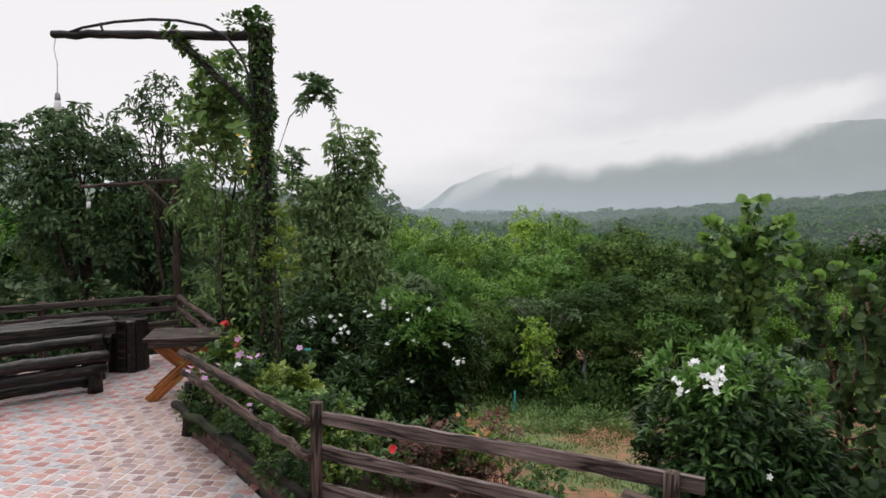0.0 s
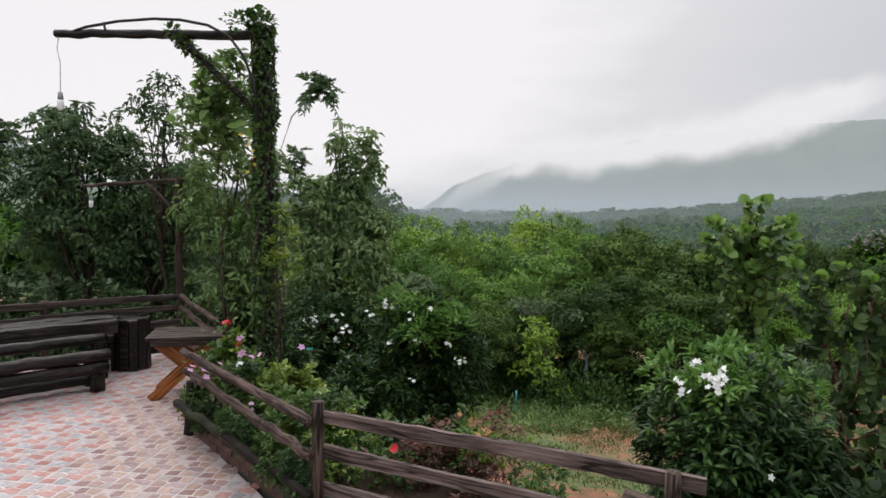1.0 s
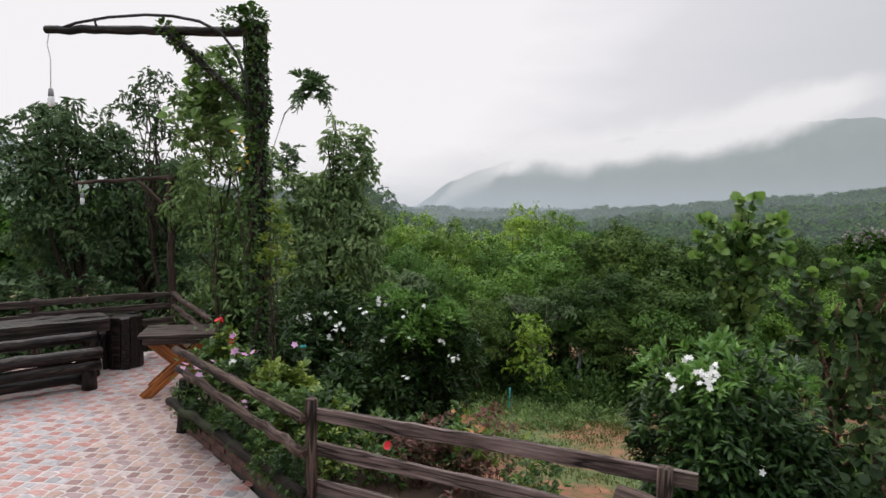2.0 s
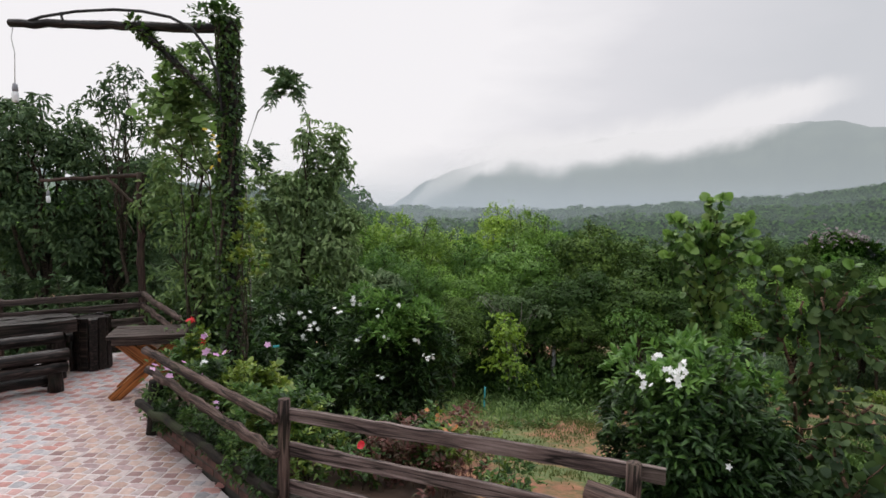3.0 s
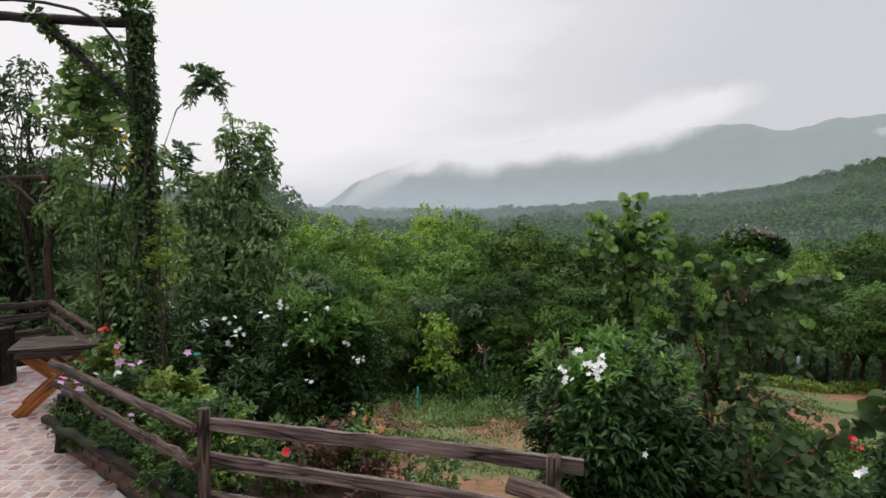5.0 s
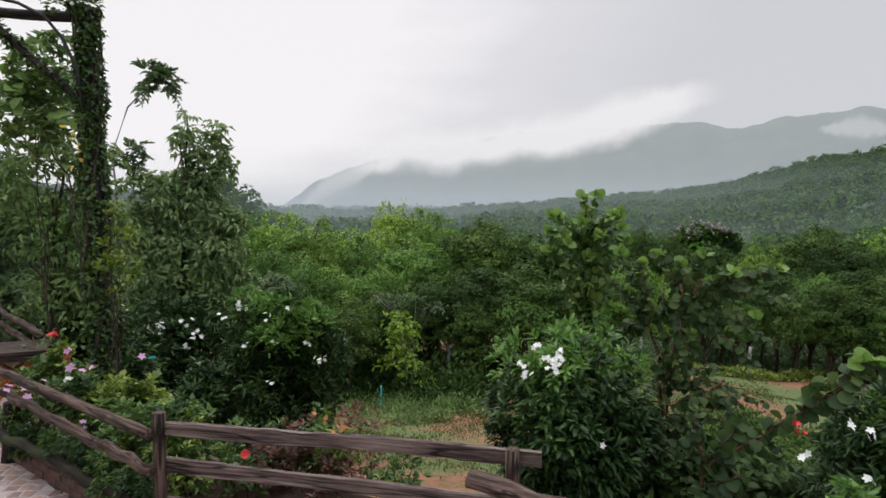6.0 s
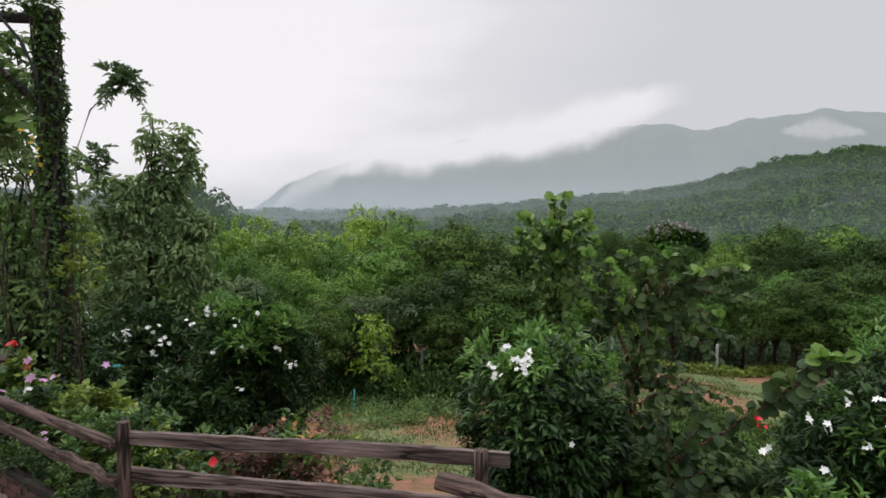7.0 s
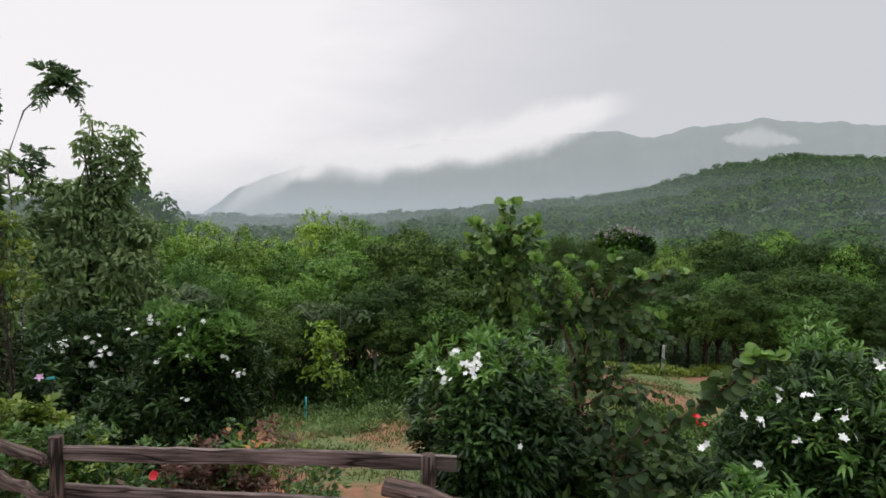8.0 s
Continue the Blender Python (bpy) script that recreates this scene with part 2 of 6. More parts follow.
def ground_material():
    m, t, b = material("garden_ground")
    tc = add(t, "ShaderNodeTexCoord")
    n1 = add(t, "ShaderNodeTexNoise", Scale=0.22, Detail=5.0, Roughness=0.6)
    n2 = add(t, "ShaderNodeTexNoise", Scale=5.0, Detail=6.0, Roughness=0.7)
    t.links.new(tc.outputs["Object"], n1.inputs["Vector"])
    t.links.new(tc.outputs["Object"], n2.inputs["Vector"])
    grass = ramp(t, [(0.3, (0.038, 0.066, 0.015)), (0.55, (0.078, 0.108, 0.026)), (0.75, (0.12, 0.128, 0.043))])
    earth = ramp(t, [(0.3, (0.11, 0.046, 0.026)), (0.6, (0.235, 0.105, 0.053)), (0.8, (0.30, 0.155, 0.085))])
    t.links.new(n2.outputs["Fac"], grass.inputs[0])
    t.links.new(n2.outputs["Fac"], earth.inputs[0])
    k = add(t, "ShaderNodeMath")
    k.operation = "MULTIPLY_ADD"
    k.inputs[1].default_value = 0.22
    t.links.new(n2.outputs["Fac"], k.inputs[0])
    t.links.new(n1.outputs["Fac"], k.inputs[2])
    bare = ramp(t, [(0.57, (0, 0, 0)), (0.66, (1, 1, 1))])
    t.links.new(k.outputs[0], bare.inputs[0])
    mx = add(t, "ShaderNodeMix")
    mx.data_type = "RGBA"
    t.links.new(bare.outputs[0], mx.inputs[0])
    t.links.new(grass.outputs[0], mx.inputs[6])
    t.links.new(earth.outputs[0], mx.inputs[7])
    # the valley floor beyond the garden is green
    ln = add(t, "ShaderNodeVectorMath")
    ln.operation = "LENGTH"
    t.links.new(tc.outputs["Object"], ln.inputs[0])
    vf = add(t, "ShaderNodeMapRange")
    for k_, v_ in (("From Min", 36.0), ("From Max", 48.0)):
        vf.inputs[k_].default_value = v_
    t.links.new(ln.outputs["Value"], vf.inputs["Value"])
    mv = add(t, "ShaderNodeMix")
    mv.data_type = "RGBA"
    t.links.new(vf.outputs[0], mv.inputs[0])
    t.links.new(mx.outputs[2], mv.inputs[6])
    green = ramp(t, [(0.3, (0.020, 0.048, 0.009)), (0.7, (0.036, 0.078, 0.015))])
    t.links.new(n2.outputs["Fac"], green.inputs[0])
    t.links.new(green.outputs[0], mv.inputs[7])
    t.links.new(mv.outputs[2], b.inputs["Base Color"])
    b.inputs["Roughness"].default_value = 0.95
    bp = add(t, "ShaderNodeBump", Strength=0.6, Distance=0.05)
    t.links.new(n2.outputs["Fac"], bp.inputs["Height"])
    t.links.new(bp.outputs[0], b.inputs["Normal"])
    return m


def stone_material(name, colour):
    m, t, b = material(name)
    oi = add(t, "ShaderNodeObjectInfo")
    geo = add(t, "ShaderNodeNewGeometry")
    n = add(t, "ShaderNodeTexNoise", Scale=22.0, Detail=5.0)
    st = add(t, "ShaderNodeTexNoise", Scale=1.1, Detail=4.0)
    s1 = add(t, "ShaderNodeMath")
    s1.operation = "ADD"
    t.links.new(oi.outputs["Random"], s1.inputs[0])
    t.links.new(geo.outputs["Random Per Island"], s1.inputs[1])
    fr = add(t, "ShaderNodeMath")
    fr.operation = "FRACT"
    t.links.new(s1.outputs[0], fr.inputs[0])
    c = Vector(colour)
    grey = Vector((0.36, 0.33, 0.32))
    r = ramp(t, [(0.0, tuple(c * 0.78)), (0.5, tuple(c)), (1.0, tuple(c * 0.85 + grey * 0.28))])
    t.links.new(fr.outputs[0], r.inputs[0])
    mul = add(t, "ShaderNodeMix")
    mul.data_type, mul.blend_type = "RGBA", "MULTIPLY"
    mul.inputs[0].default_value = 1.0
    g = ramp(t, [(0.3, (0.72, 0.72, 0.72)), (0.7, (1.15, 1.13, 1.1))])
    t.links.new(geo.outputs["Position"], n.inputs["Vector"])
    t.links.new(geo.outputs["Position"], st.inputs["Vector"])
    t.links.new(n.outputs["Fac"], g.inputs[0])
    t.links.new(r.outputs[0], mul.inputs[6])
    t.links.new(g.outputs[0], mul.inputs[7])
    t.links.new(mul.outputs[2], b.inputs["Base Color"])
    rr = ramp(t, [(0.35, (0.28, 0.28, 0.28)), (0.65, (0.55, 0.55, 0.55))])
    t.links.new(st.outputs["Fac"], rr.inputs[0])
    t.links.new(rr.outputs[0], b.inputs["Roughness"])
    bp = add(t, "ShaderNodeBump", Strength=0.25, Distance=0.004)
    t.links.new(n.outputs["Fac"], bp.inputs["Height"])
    t.links.new(bp.outputs[0], b.inputs["Normal"])
    return m


STONES = [stone_material("stone_" + n, c) for n, c in (
    ("red", (0.372, 0.168, 0.144)), ("blue_grey", (0.322, 0.314, 0.332)), ("ochre", (0.389, 0.256, 0.208)),
    ("brown", (0.232, 0.130, 0.121)), ("cream", (0.413, 0.337, 0.328)), ("mauve", (0.331, 0.230, 0.232)))]

# ---- mesh helpers ----
rng = np.random.default_rng(7)


def mesh(name, verts, faces, mat=None, smooth=False):
    """A mesh from an array of vertices and an array of faces that all have as many corners."""
    verts, faces = np.asarray(verts, np.float32), np.asarray(faces, np.int32)
    me = bpy.data.meshes.new(name)
    me.vertices.add(len(verts))
    me.vertices.foreach_set("co", verts.ravel())
    m, k = faces.shape
    me.loops.add(m * k)
    me.loops.foreach_set("vertex_index", faces.ravel())
    me.polygons.add(m)
    me.polygons.foreach_set("loop_start", np.arange(0, m * k, k, dtype=np.int32))
    me.update(calc_edges=True)
    if smooth:
        me.polygons.foreach_set("use_smooth", np.ones(m, bool))
    if mat:
        me.materials.append(mat)
    return me


def thing(name, label, category, at=(0, 0, 0), group="", turn=0.0):
    ob = new(name)
    ob.matrix_basis = pose(*at, 0, 0, turn)
    ob.empty_display_size = 0.1
    return tagged(ob, label, category, group)


def part(name, me, parent, label="", m=None):
    ob = new(name, me)
    ob.parent = parent
    if m is not None:
        ob.matrix_basis = m
    return tagged(ob, label) if label else ob


def unit(v):
    return v / np.maximum(np.linalg.norm(v, axis=-1, keepdims=True), 1e-9)


def leaf_mesh(name, mat, pos, way, face, length, width, broad=False, droop=0.15, fold=0.12):
    """Many leaves: base, direction, upper side, length and width of each."""
    way, n = unit(way), len(pos)
    side = unit(np.cross(way, face))
    face = np.cross(side, way)
    L, W = np.reshape(length, (-1, 1)) * np.ones((n, 1)), np.reshape(width, (-1, 1)) * np.ones((n, 1))

    def at(along, across, lift):
        return pos + way * L * along + side * W * across + face * (L * lift)
    if broad:
        rows = [at(0, 0, 0), at(.16, .36, fold), at(.46, .52, fold), at(.82, .34, fold * .6 - droop * .6), at(1, 0, -droop),
                at(.82, -.34, fold * .6 - droop * .6), at(.46, -.52, fold), at(.16, -.36, fold), at(.5, 0, 0)]
        idx = [(0, 1, 2, 8), (8, 2, 3, 4), (0, 8, 6, 7), (8, 4, 5, 6)]
    else:
        rows = [at(0, 0, 0), at(.42, .5, fold), at(1, 0, -droop), at(.42, -.5, fold)]
        idx = [(0, 1, 2), (0, 2, 3)]
    k = len(rows)
    verts = np.stack(rows, 1).reshape(-1, 3)
    faces = (np.arange(n)[:, None, None] * k + np.array(idx)[None]).reshape(-1, len(idx[0]))
    return mesh(name, verts, faces, mat)


def ball(n):
    return unit(rng.normal(size=(n, 3)))


def sprays(centre, radii, clumps, per, size, blobs=9, shell=0.55, spread=0.75, rise=0.35, lump=0.0, tang=0.35, dome=True):
    """Leaf places of a crown: rounded masses in an envelope, small sprays on those masses, leaves radiating in each spray."""
    centre, radii = np.asarray(centre, float), np.asarray(radii, float)
    c = ball(blobs) * (rng.random((blobs, 1)) ** 0.4) * shell
    br = 0.30 + 0.26 * rng.random((blobs, 1))
    which = rng.integers(0, blobs, clumps)
    d = ball(clumps)
    if dome:
        d[:, 2] = np.where(d[:, 2] < -0.35, -d[:, 2] * 0.7, d[:, 2])
        d = unit(d)
    tips = c[which] + d * br[which] * (0.62 + 0.42 * rng.random((clumps, 1)))
    tips = centre + tips * radii
    out = unit(tips - centre + np.array((0, 0, 0.25)) * radii)
    sp = np.repeat(tips, per, 0)
    so = np.repeat(out, per, 0)
    jit = ball(clumps * per)
    way = unit(so * 0.7 + jit * spread + np.array((0, 0, rise)))
    way = unit(way * (1 - tang) + unit(np.cross(so, jit)) * tang)
    pos = sp + jit * size * 0.75 * rng.random((len(sp), 1))
    face = unit(np.array((0, 0, 1.0 - 0.5 * lump)) + so * 0.35 * (1 - lump) + np.repeat(d, per, 0) * lump + ball(len(sp)) * (0.45 - 0.2 * lump))
    return pos, way, face, tips


def fronds(tips, centre, per, size, leaflets, leaf, droop=0.7):
    """Feathered leaves: a bowed midrib from each spray tip, with paired leaflets."""
    tips = np.asarray(tips, float)
    out = unit(tips - np.asarray(centre, float) + 1e-6)
    base = np.repeat(tips, per, 0)
    d = unit(np.repeat(out, per, 0) * 0.55 + ball(len(base)) * 1.0 + np.array((0, 0, 0.1)))
    L = size * rng.uniform(0.7, 1.2, (len(base), 1))
    side = unit(np.cross(d, np.array((0, 0, 1.0)) + ball(len(base)) * 0.3))
    P, W, Fc, S = [], [], [], []
    for s in np.linspace(0.12, 1.0, leaflets):
        p = base + d * L * s - np.array((0, 0, 1.0)) * L * droop * s * s
        for sg in (-1, 1):
            P.append(p)
            W.append(d * 0.6 + side * sg * (1.0 - 0.5 * s) + np.array((0, 0, -0.2 * s)) + rng.normal(size=p.shape) * 0.12)
            Fc.append(np.cross(side, d) + rng.normal(size=p.shape) * 0.5)
            S.append(np.full(len(p), leaf * (1.05 - 0.35 * s)))
    return np.vstack(P), np.vstack(W), np.vstack(Fc), np.concatenate(S)


def tube(points, radii, sides=8, wob=0.0):
    """Vertices and quads of a closed tube along points."""
    p = np.asarray(points, float)
    r = np.interp(np.linspace(0, 1, len(p)), np.linspace(0, 1, len(radii)), radii)
    t = unit(np.gradient(p, axis=0))
    ref = np.where(np.abs(t[:, 2:3]) > 0.9, np.array([[1.0, 0, 0]]), np.array([[0, 0, 1.0]]))
    u = unit(np.cross(t, ref))
    v = np.cross(t, u)
    a = np.linspace(0, 2 * np.pi, sides, endpoint=False)
    ring = u[:, None] * np.cos(a)[None, :, None] + v[:, None] * np.sin(a)[None, :, None]
    k = r[:, None, None] * (1 + wob * rng.normal(size=(len(p), sides, 1)))
    verts = (p[:, None] + ring * k).reshape(-1, 3)
    f = []
    for i in range(len(p) - 1):
        for j in range(sides):
            q = (j + 1) % sides
            f.append((i * sides + j, i * sides + q, (i + 1) * sides + q, (i + 1) * sides + j))
    n = len(verts)
    verts = np.vstack([verts, p[0], p[-1]])
    for j in range(sides):
        q = (j + 1) % sides
        f.append((n, q, j, n))
        f.append((n + 1, (len(p) - 1) * sides + j, (len(p) - 1) * sides + q, n + 1))
    return verts, [g for g in f]


def tubes_mesh(name, mat, items):
    bm_v, bm_f, base = [], [], 0
    for v, f in items:
        bm_v.append(v)
        bm_f += [tuple(dict.fromkeys(i + base for i in g)) for g in f]
        base += len(v)
    me = bpy.data.meshes.new(name)
    me.from_pydata(np.vstack(bm_v).tolist(), [], bm_f)
    me.polygons.foreach_set("use_smooth", np.ones(len(me.polygons), bool))
    me.materials.append(mat)
    return me


def bent(a, b, n=7, bow=0.08, up=0.0):
    """Points of a slightly crooked line from a to b."""
    a, b = np.asarray(a, float), np.asarray(b, float)
    s = np.linspace(0, 1, n)[:, None]
    size = np.linalg.norm(b - a)
    k = rng.normal(size=(n, 3)) * bow * size * 0.35
    k[0] = k[-1] = 0
    return a + (b - a) * s + k + np.array((0, 0, up * size)) * np.sin(np.pi * s)


def along(a, b):
    """The pose that lays local x from a to b, local z up as far as it can be."""
    a, b = Vector(a), Vector(b)
    x = (b - a).normalized()
    y = Vector((0, 0, 1)).cross(x)
    y = y.normalized() if y.length > 1e-3 else Vector((0, 1, 0))
    z = x.cross(y)
    m = Matrix((x, y, z)).transposed().to_4x4()
    m.translation = a
    return m


def rough_log(name, a, b, r0, r1, mat, parent, label="", sides=10, wob=0.05, bow=0.02):
    size = (Vector(b) - Vector(a)).length
    n = max(5, int(size / 0.12))
    p = bent((0, 0, 0), (size, 0, 0), n, bow)
    v, f = tube(p, [r0, r1], sides, wob)
    return part(name, tubes_mesh(name, mat, [(v, f)]), parent, label, along(a, b))


def rough_plank(name, a, b, wide, thick, mat, parent, label="", wave=0.007):
    """A sawn board with waney edges, its length along a to b, its width upright."""
    size = (Vector(b) - Vector(a)).length
    n = max(4, int(size / 0.09))
    bm = bmesh.new()
    rows = []
    ph = rng.random(4) * 6
    for i in range(n + 1):
        x = size * i / n
        top = wide / 2 + wave * (math.sin(x * 5.1 + ph[0]) * 0.6 + rng.normal() * 0.35)
        low = -wide / 2 + wave * (math.sin(x * 4.3 + ph[1]) * 0.6 + rng.normal() * 0.35)
        off = wave * 0.8 * math.sin(x * 2.6 + ph[2])
        c = 0.16 * wide
        h = thick / 2
        rows.append([bm.verts.new((x, y + off, z)) for y, z in (
            (-h, low + c * .3), (-h * .7, low), (h * .7, low), (h, low + c * .3), (h, top - c * .3), (h * .7, top), (-h * .7, top), (-h, top - c * .3))])
    for r, q in zip(rows, rows[1:]):
        for j in range(8):
            bm.faces.new((r[j], q[j], q[(j + 1) % 8], r[(j + 1) % 8]))
    bm.faces.new(rows[0])
    bm.faces.new(rows[-1][::-1])
    bmesh.ops.recalc_face_normals(bm, faces=bm.faces)
    me = bpy.data.meshes.new(name)
    bm.to_mesh(me)
    bm.free()
    me.materials.append(mat)
    return part(name, me, parent, label, along(a, b))


# ---- the land ----
R_PTS = [0, 3.4, 4.4, 5.5, 8, 12, 17, 22, 31, 60, 120, 250, 500, 900, 2000, 6000]
Z_PTS = [-0.7, -0.6, -0.65, -0.85, -1.35, -2.55, -3.65, -4.3, -5.7, -9.5, -14, -17, -18, -18, -16, -10]
HILL_AZ = [-180, -60, -40, -30, -22, -14, -3, 5, 12, 20, 26, 32, 36, 40, 44.6, 49.7, 56, 65, 90, 180]
HILL_T = [0.02, 0.05, 0.05, 0.02, 0.012, 0.008, -0.016, -0.022, -0.015, -0.004, 0.006, 0.015, 0.021, 0.040, 0.063, 0.076, 0.064, 0.05, 0.04, 0.02]


def land(x, y):
    """Height of the ground."""
    x, y = np.asarray(x, float), np.asarray(y, float)
    r, az = np.hypot(x, y), np.degrees(np.arctan2(x, y))
    z = np.interp(r, R_PTS, Z_PTS)
    left = np.clip((-az - 14) / 14, 0, 1) * (np.abs(az) < 120)
    z = z * (1 - 0.55 * left * np.clip((r - 6) / 6, 0, 1))
    ridge = np.interp(az, HILL_AZ, HILL_T) * 800 + 18
    s = np.clip((r - 90) / 710, 0, 1)
    z = z + ridge * s ** 1.6 * np.where(r > 800, np.exp(-((r - 800) / 420) ** 2), 1)
    knoll = np.exp(-((az + 8.5) / 4.6) ** 4) * np.exp(-((r - 300) / 90) ** 2) * 21
    z = z + knoll
    z = z + np.where(r > 9, 0.12 * np.sin(x * 0.9 + 1) * np.sin(y * 0.7), 0) + np.where(r > 60, 1.2 * np.sin(x * 0.05) * np.sin(y * 0.043 + 2), 0)
    return z


def build_ground():
    rad = np.concatenate([[0.01], np.geomspace(1.2, 4600, 150)])
    azs = np.concatenate([np.arange(-180, -50, 6.0), np.arange(-50, 75, 0.8), np.arange(75, 180, 6.0)])
    A, R = np.meshgrid(np.radians(azs), rad)
    X, Y = R * np.sin(A), R * np.cos(A)
    V = np.stack([X, Y, land(X, Y)], -1).reshape(-1, 3)
    n, m = len(rad), len(azs)
    i, j = np.meshgrid(np.arange(n - 1), np.arange(m), indexing="ij")
    q = (j + 1) % m
    F = np.stack([i * m + j, i * m + q, (i + 1) * m + q, (i + 1) * m + j], -1).reshape(-1, 4)
    ob = new("ground", mesh("ground", V, F[:, ::-1], ground_material(), True))
    tagged(ob, "sloping garden ground with grass and bare red earth", "ground", kind="structure")


build_ground()

# mountain ranges in the distance
M_AZ = [-70, -50, -40, -35, -31, -27, -20, -8, -3.2, -2.2, 0.9, 4.1, 9, 20, 30.7, 33, 35.2, 38.6, 41.7, 44.5, 47.6, 50, 52.8, 55.8, 62, 80, 100]
M_T = [0.10, 0.12, 0.11, 0.085, 0.05, 0.012, 0.0, 0.0, 0.0, 0.002, 0.043, 0.066, 0.092, 0.125, 0.133, 0.134, 0.135, 0.121, 0.136, 0.137, 0.143, 0.134, 0.131, 0.120, 0.11, 0.10, 0.06]


def build_mountains():
    m, t, b = material("slope_with_haze_glow")
    tc = add(t, "ShaderNodeTexCoord")
    n = add(t, "ShaderNodeTexNoise", Scale=0.006, Detail=7.0, Roughness=0.62)
    t.links.new(tc.outputs["Object"], n.inputs["Vector"])
    r = ramp(t, [(0.35, (0.035, 0.06, 0.03)), (0.65, (0.075, 0.10, 0.055))])
    t.links.new(n.outputs["Fac"], r.inputs[0])
    t.links.new(r.outputs[0], b.inputs["Base Color"])
    b.inputs["Roughness"].default_value = 1.0
    # distance haze, put into the slope as a grey-blue glow
    haze_glow = add(t, "ShaderNodeEmission")
    haze_glow.inputs[0].default_value = (0.45, 0.495, 0.525, 1)
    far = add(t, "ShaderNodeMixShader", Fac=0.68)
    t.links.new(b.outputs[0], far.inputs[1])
    t.links.new(haze_glow.outputs[0], far.inputs[2])
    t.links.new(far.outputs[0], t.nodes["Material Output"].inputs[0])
    azs = np.arange(-70, 100, 0.4)
    s = np.linspace(0, 1.35, 36)
    A, S = np.meshgrid(azs, s)
    R = 2300 + 900 * S
    T = np.interp(A, M_AZ, M_T)
    T = T + np.where(T > 0.01, 1, 0) * (0.0010 * np.sin(A * 2.3) + 0.0005 * np.sin(A * 5.1 + 1))
    gully = 0.05 * np.sin(A * 1.7 + 2.2 * np.sin(A * 0.45)) * np.sin(np.pi * np.clip(S, 0, 1))
    H = np.where(S < 1, np.sin(np.clip(S, 0, 1) * np.pi / 2) ** 1.3 * (1 - np.abs(gully)), 1 - 0.6 * (S - 1) / 0.35)
    Z = T * 3200 * H - 18
    X, Y = R * np.sin(np.radians(A)), R * np.cos(np.radians(A))
    V = np.stack([X, Y, Z], -1).reshape(-1, 3)
    k = len(azs)
    i, j = np.meshgrid(np.arange(len(s) - 1), np.arange(k - 1), indexing="ij")
    F = np.stack([i * k + j, i * k + j + 1, (i + 1) * k + j + 1, (i + 1) * k + j], -1).reshape(-1, 4)
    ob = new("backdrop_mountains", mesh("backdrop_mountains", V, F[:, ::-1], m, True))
    tagged(ob, "forested mountain range with haze put into its colour, behind low cloud", "mountains", kind="structure")


build_mountains()


# ---- mist: glowing see-through sheets for haze far out and cloud banks on the mountain ----
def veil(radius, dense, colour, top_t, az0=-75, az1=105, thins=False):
    m = bpy.data.materials.new("haze_glow_sheet")
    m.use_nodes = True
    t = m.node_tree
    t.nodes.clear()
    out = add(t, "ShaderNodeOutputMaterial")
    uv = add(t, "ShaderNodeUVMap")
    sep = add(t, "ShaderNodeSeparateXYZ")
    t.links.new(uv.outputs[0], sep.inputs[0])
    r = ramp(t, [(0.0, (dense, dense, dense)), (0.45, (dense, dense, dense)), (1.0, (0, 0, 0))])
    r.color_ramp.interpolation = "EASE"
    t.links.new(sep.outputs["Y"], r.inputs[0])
    # the sheet glows in place of skylight scattered by haze
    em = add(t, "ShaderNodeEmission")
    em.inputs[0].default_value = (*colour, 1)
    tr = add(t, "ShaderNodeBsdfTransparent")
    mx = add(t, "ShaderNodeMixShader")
    # valley mist, as added glow, thins out towards the hill
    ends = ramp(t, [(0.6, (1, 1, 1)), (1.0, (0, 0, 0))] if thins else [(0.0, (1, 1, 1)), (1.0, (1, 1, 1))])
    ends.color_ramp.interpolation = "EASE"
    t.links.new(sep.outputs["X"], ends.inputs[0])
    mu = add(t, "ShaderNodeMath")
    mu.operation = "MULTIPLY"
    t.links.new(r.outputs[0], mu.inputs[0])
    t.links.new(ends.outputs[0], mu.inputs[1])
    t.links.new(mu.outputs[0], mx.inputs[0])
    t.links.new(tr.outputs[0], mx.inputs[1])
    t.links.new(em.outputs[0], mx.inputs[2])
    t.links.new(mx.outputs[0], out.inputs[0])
    arc_sheet("backdrop_haze_sheet", radius, lambda a: -40 if radius > 300 else -24, lambda a: top_t * radius, m, az0, az1, "thin glowing sheet standing in for grey haze over the valley")


def arc_sheet(name, radius, low, high, mat, az0, az1, label, step=1.5, rows=2):
    azs = np.arange(az0, az1 + 0.01, step)
    V, UV = [], []
    for i, a in enumerate(azs):
        for k in range(rows):
            s = k / (rows - 1)
            V.append((radius * math.sin(radians(a)), radius * math.cos(radians(a)), low(a) + (high(a) - low(a)) * s))
            UV.append((i / (len(azs) - 1), s))
    F = [(i * rows + k, (i + 1) * rows + k, (i + 1) * rows + k + 1, i * rows + k + 1) for i in range(len(azs) - 1) for k in range(rows - 1)]
    me = mesh(name, V, F, mat)
    lay = me.uv_layers.new(name="UVMap")
    for lp in me.loops:
        lay.data[lp.index].uv = UV[lp.vertex_index]
    ob = new(name, me)
    ob.visible_shadow = False
    return tagged(ob, label, "mist", kind="structure")


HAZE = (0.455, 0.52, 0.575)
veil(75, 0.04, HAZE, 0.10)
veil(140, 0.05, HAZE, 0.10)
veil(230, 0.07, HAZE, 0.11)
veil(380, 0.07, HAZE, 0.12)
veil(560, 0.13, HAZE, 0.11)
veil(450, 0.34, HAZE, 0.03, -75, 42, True)
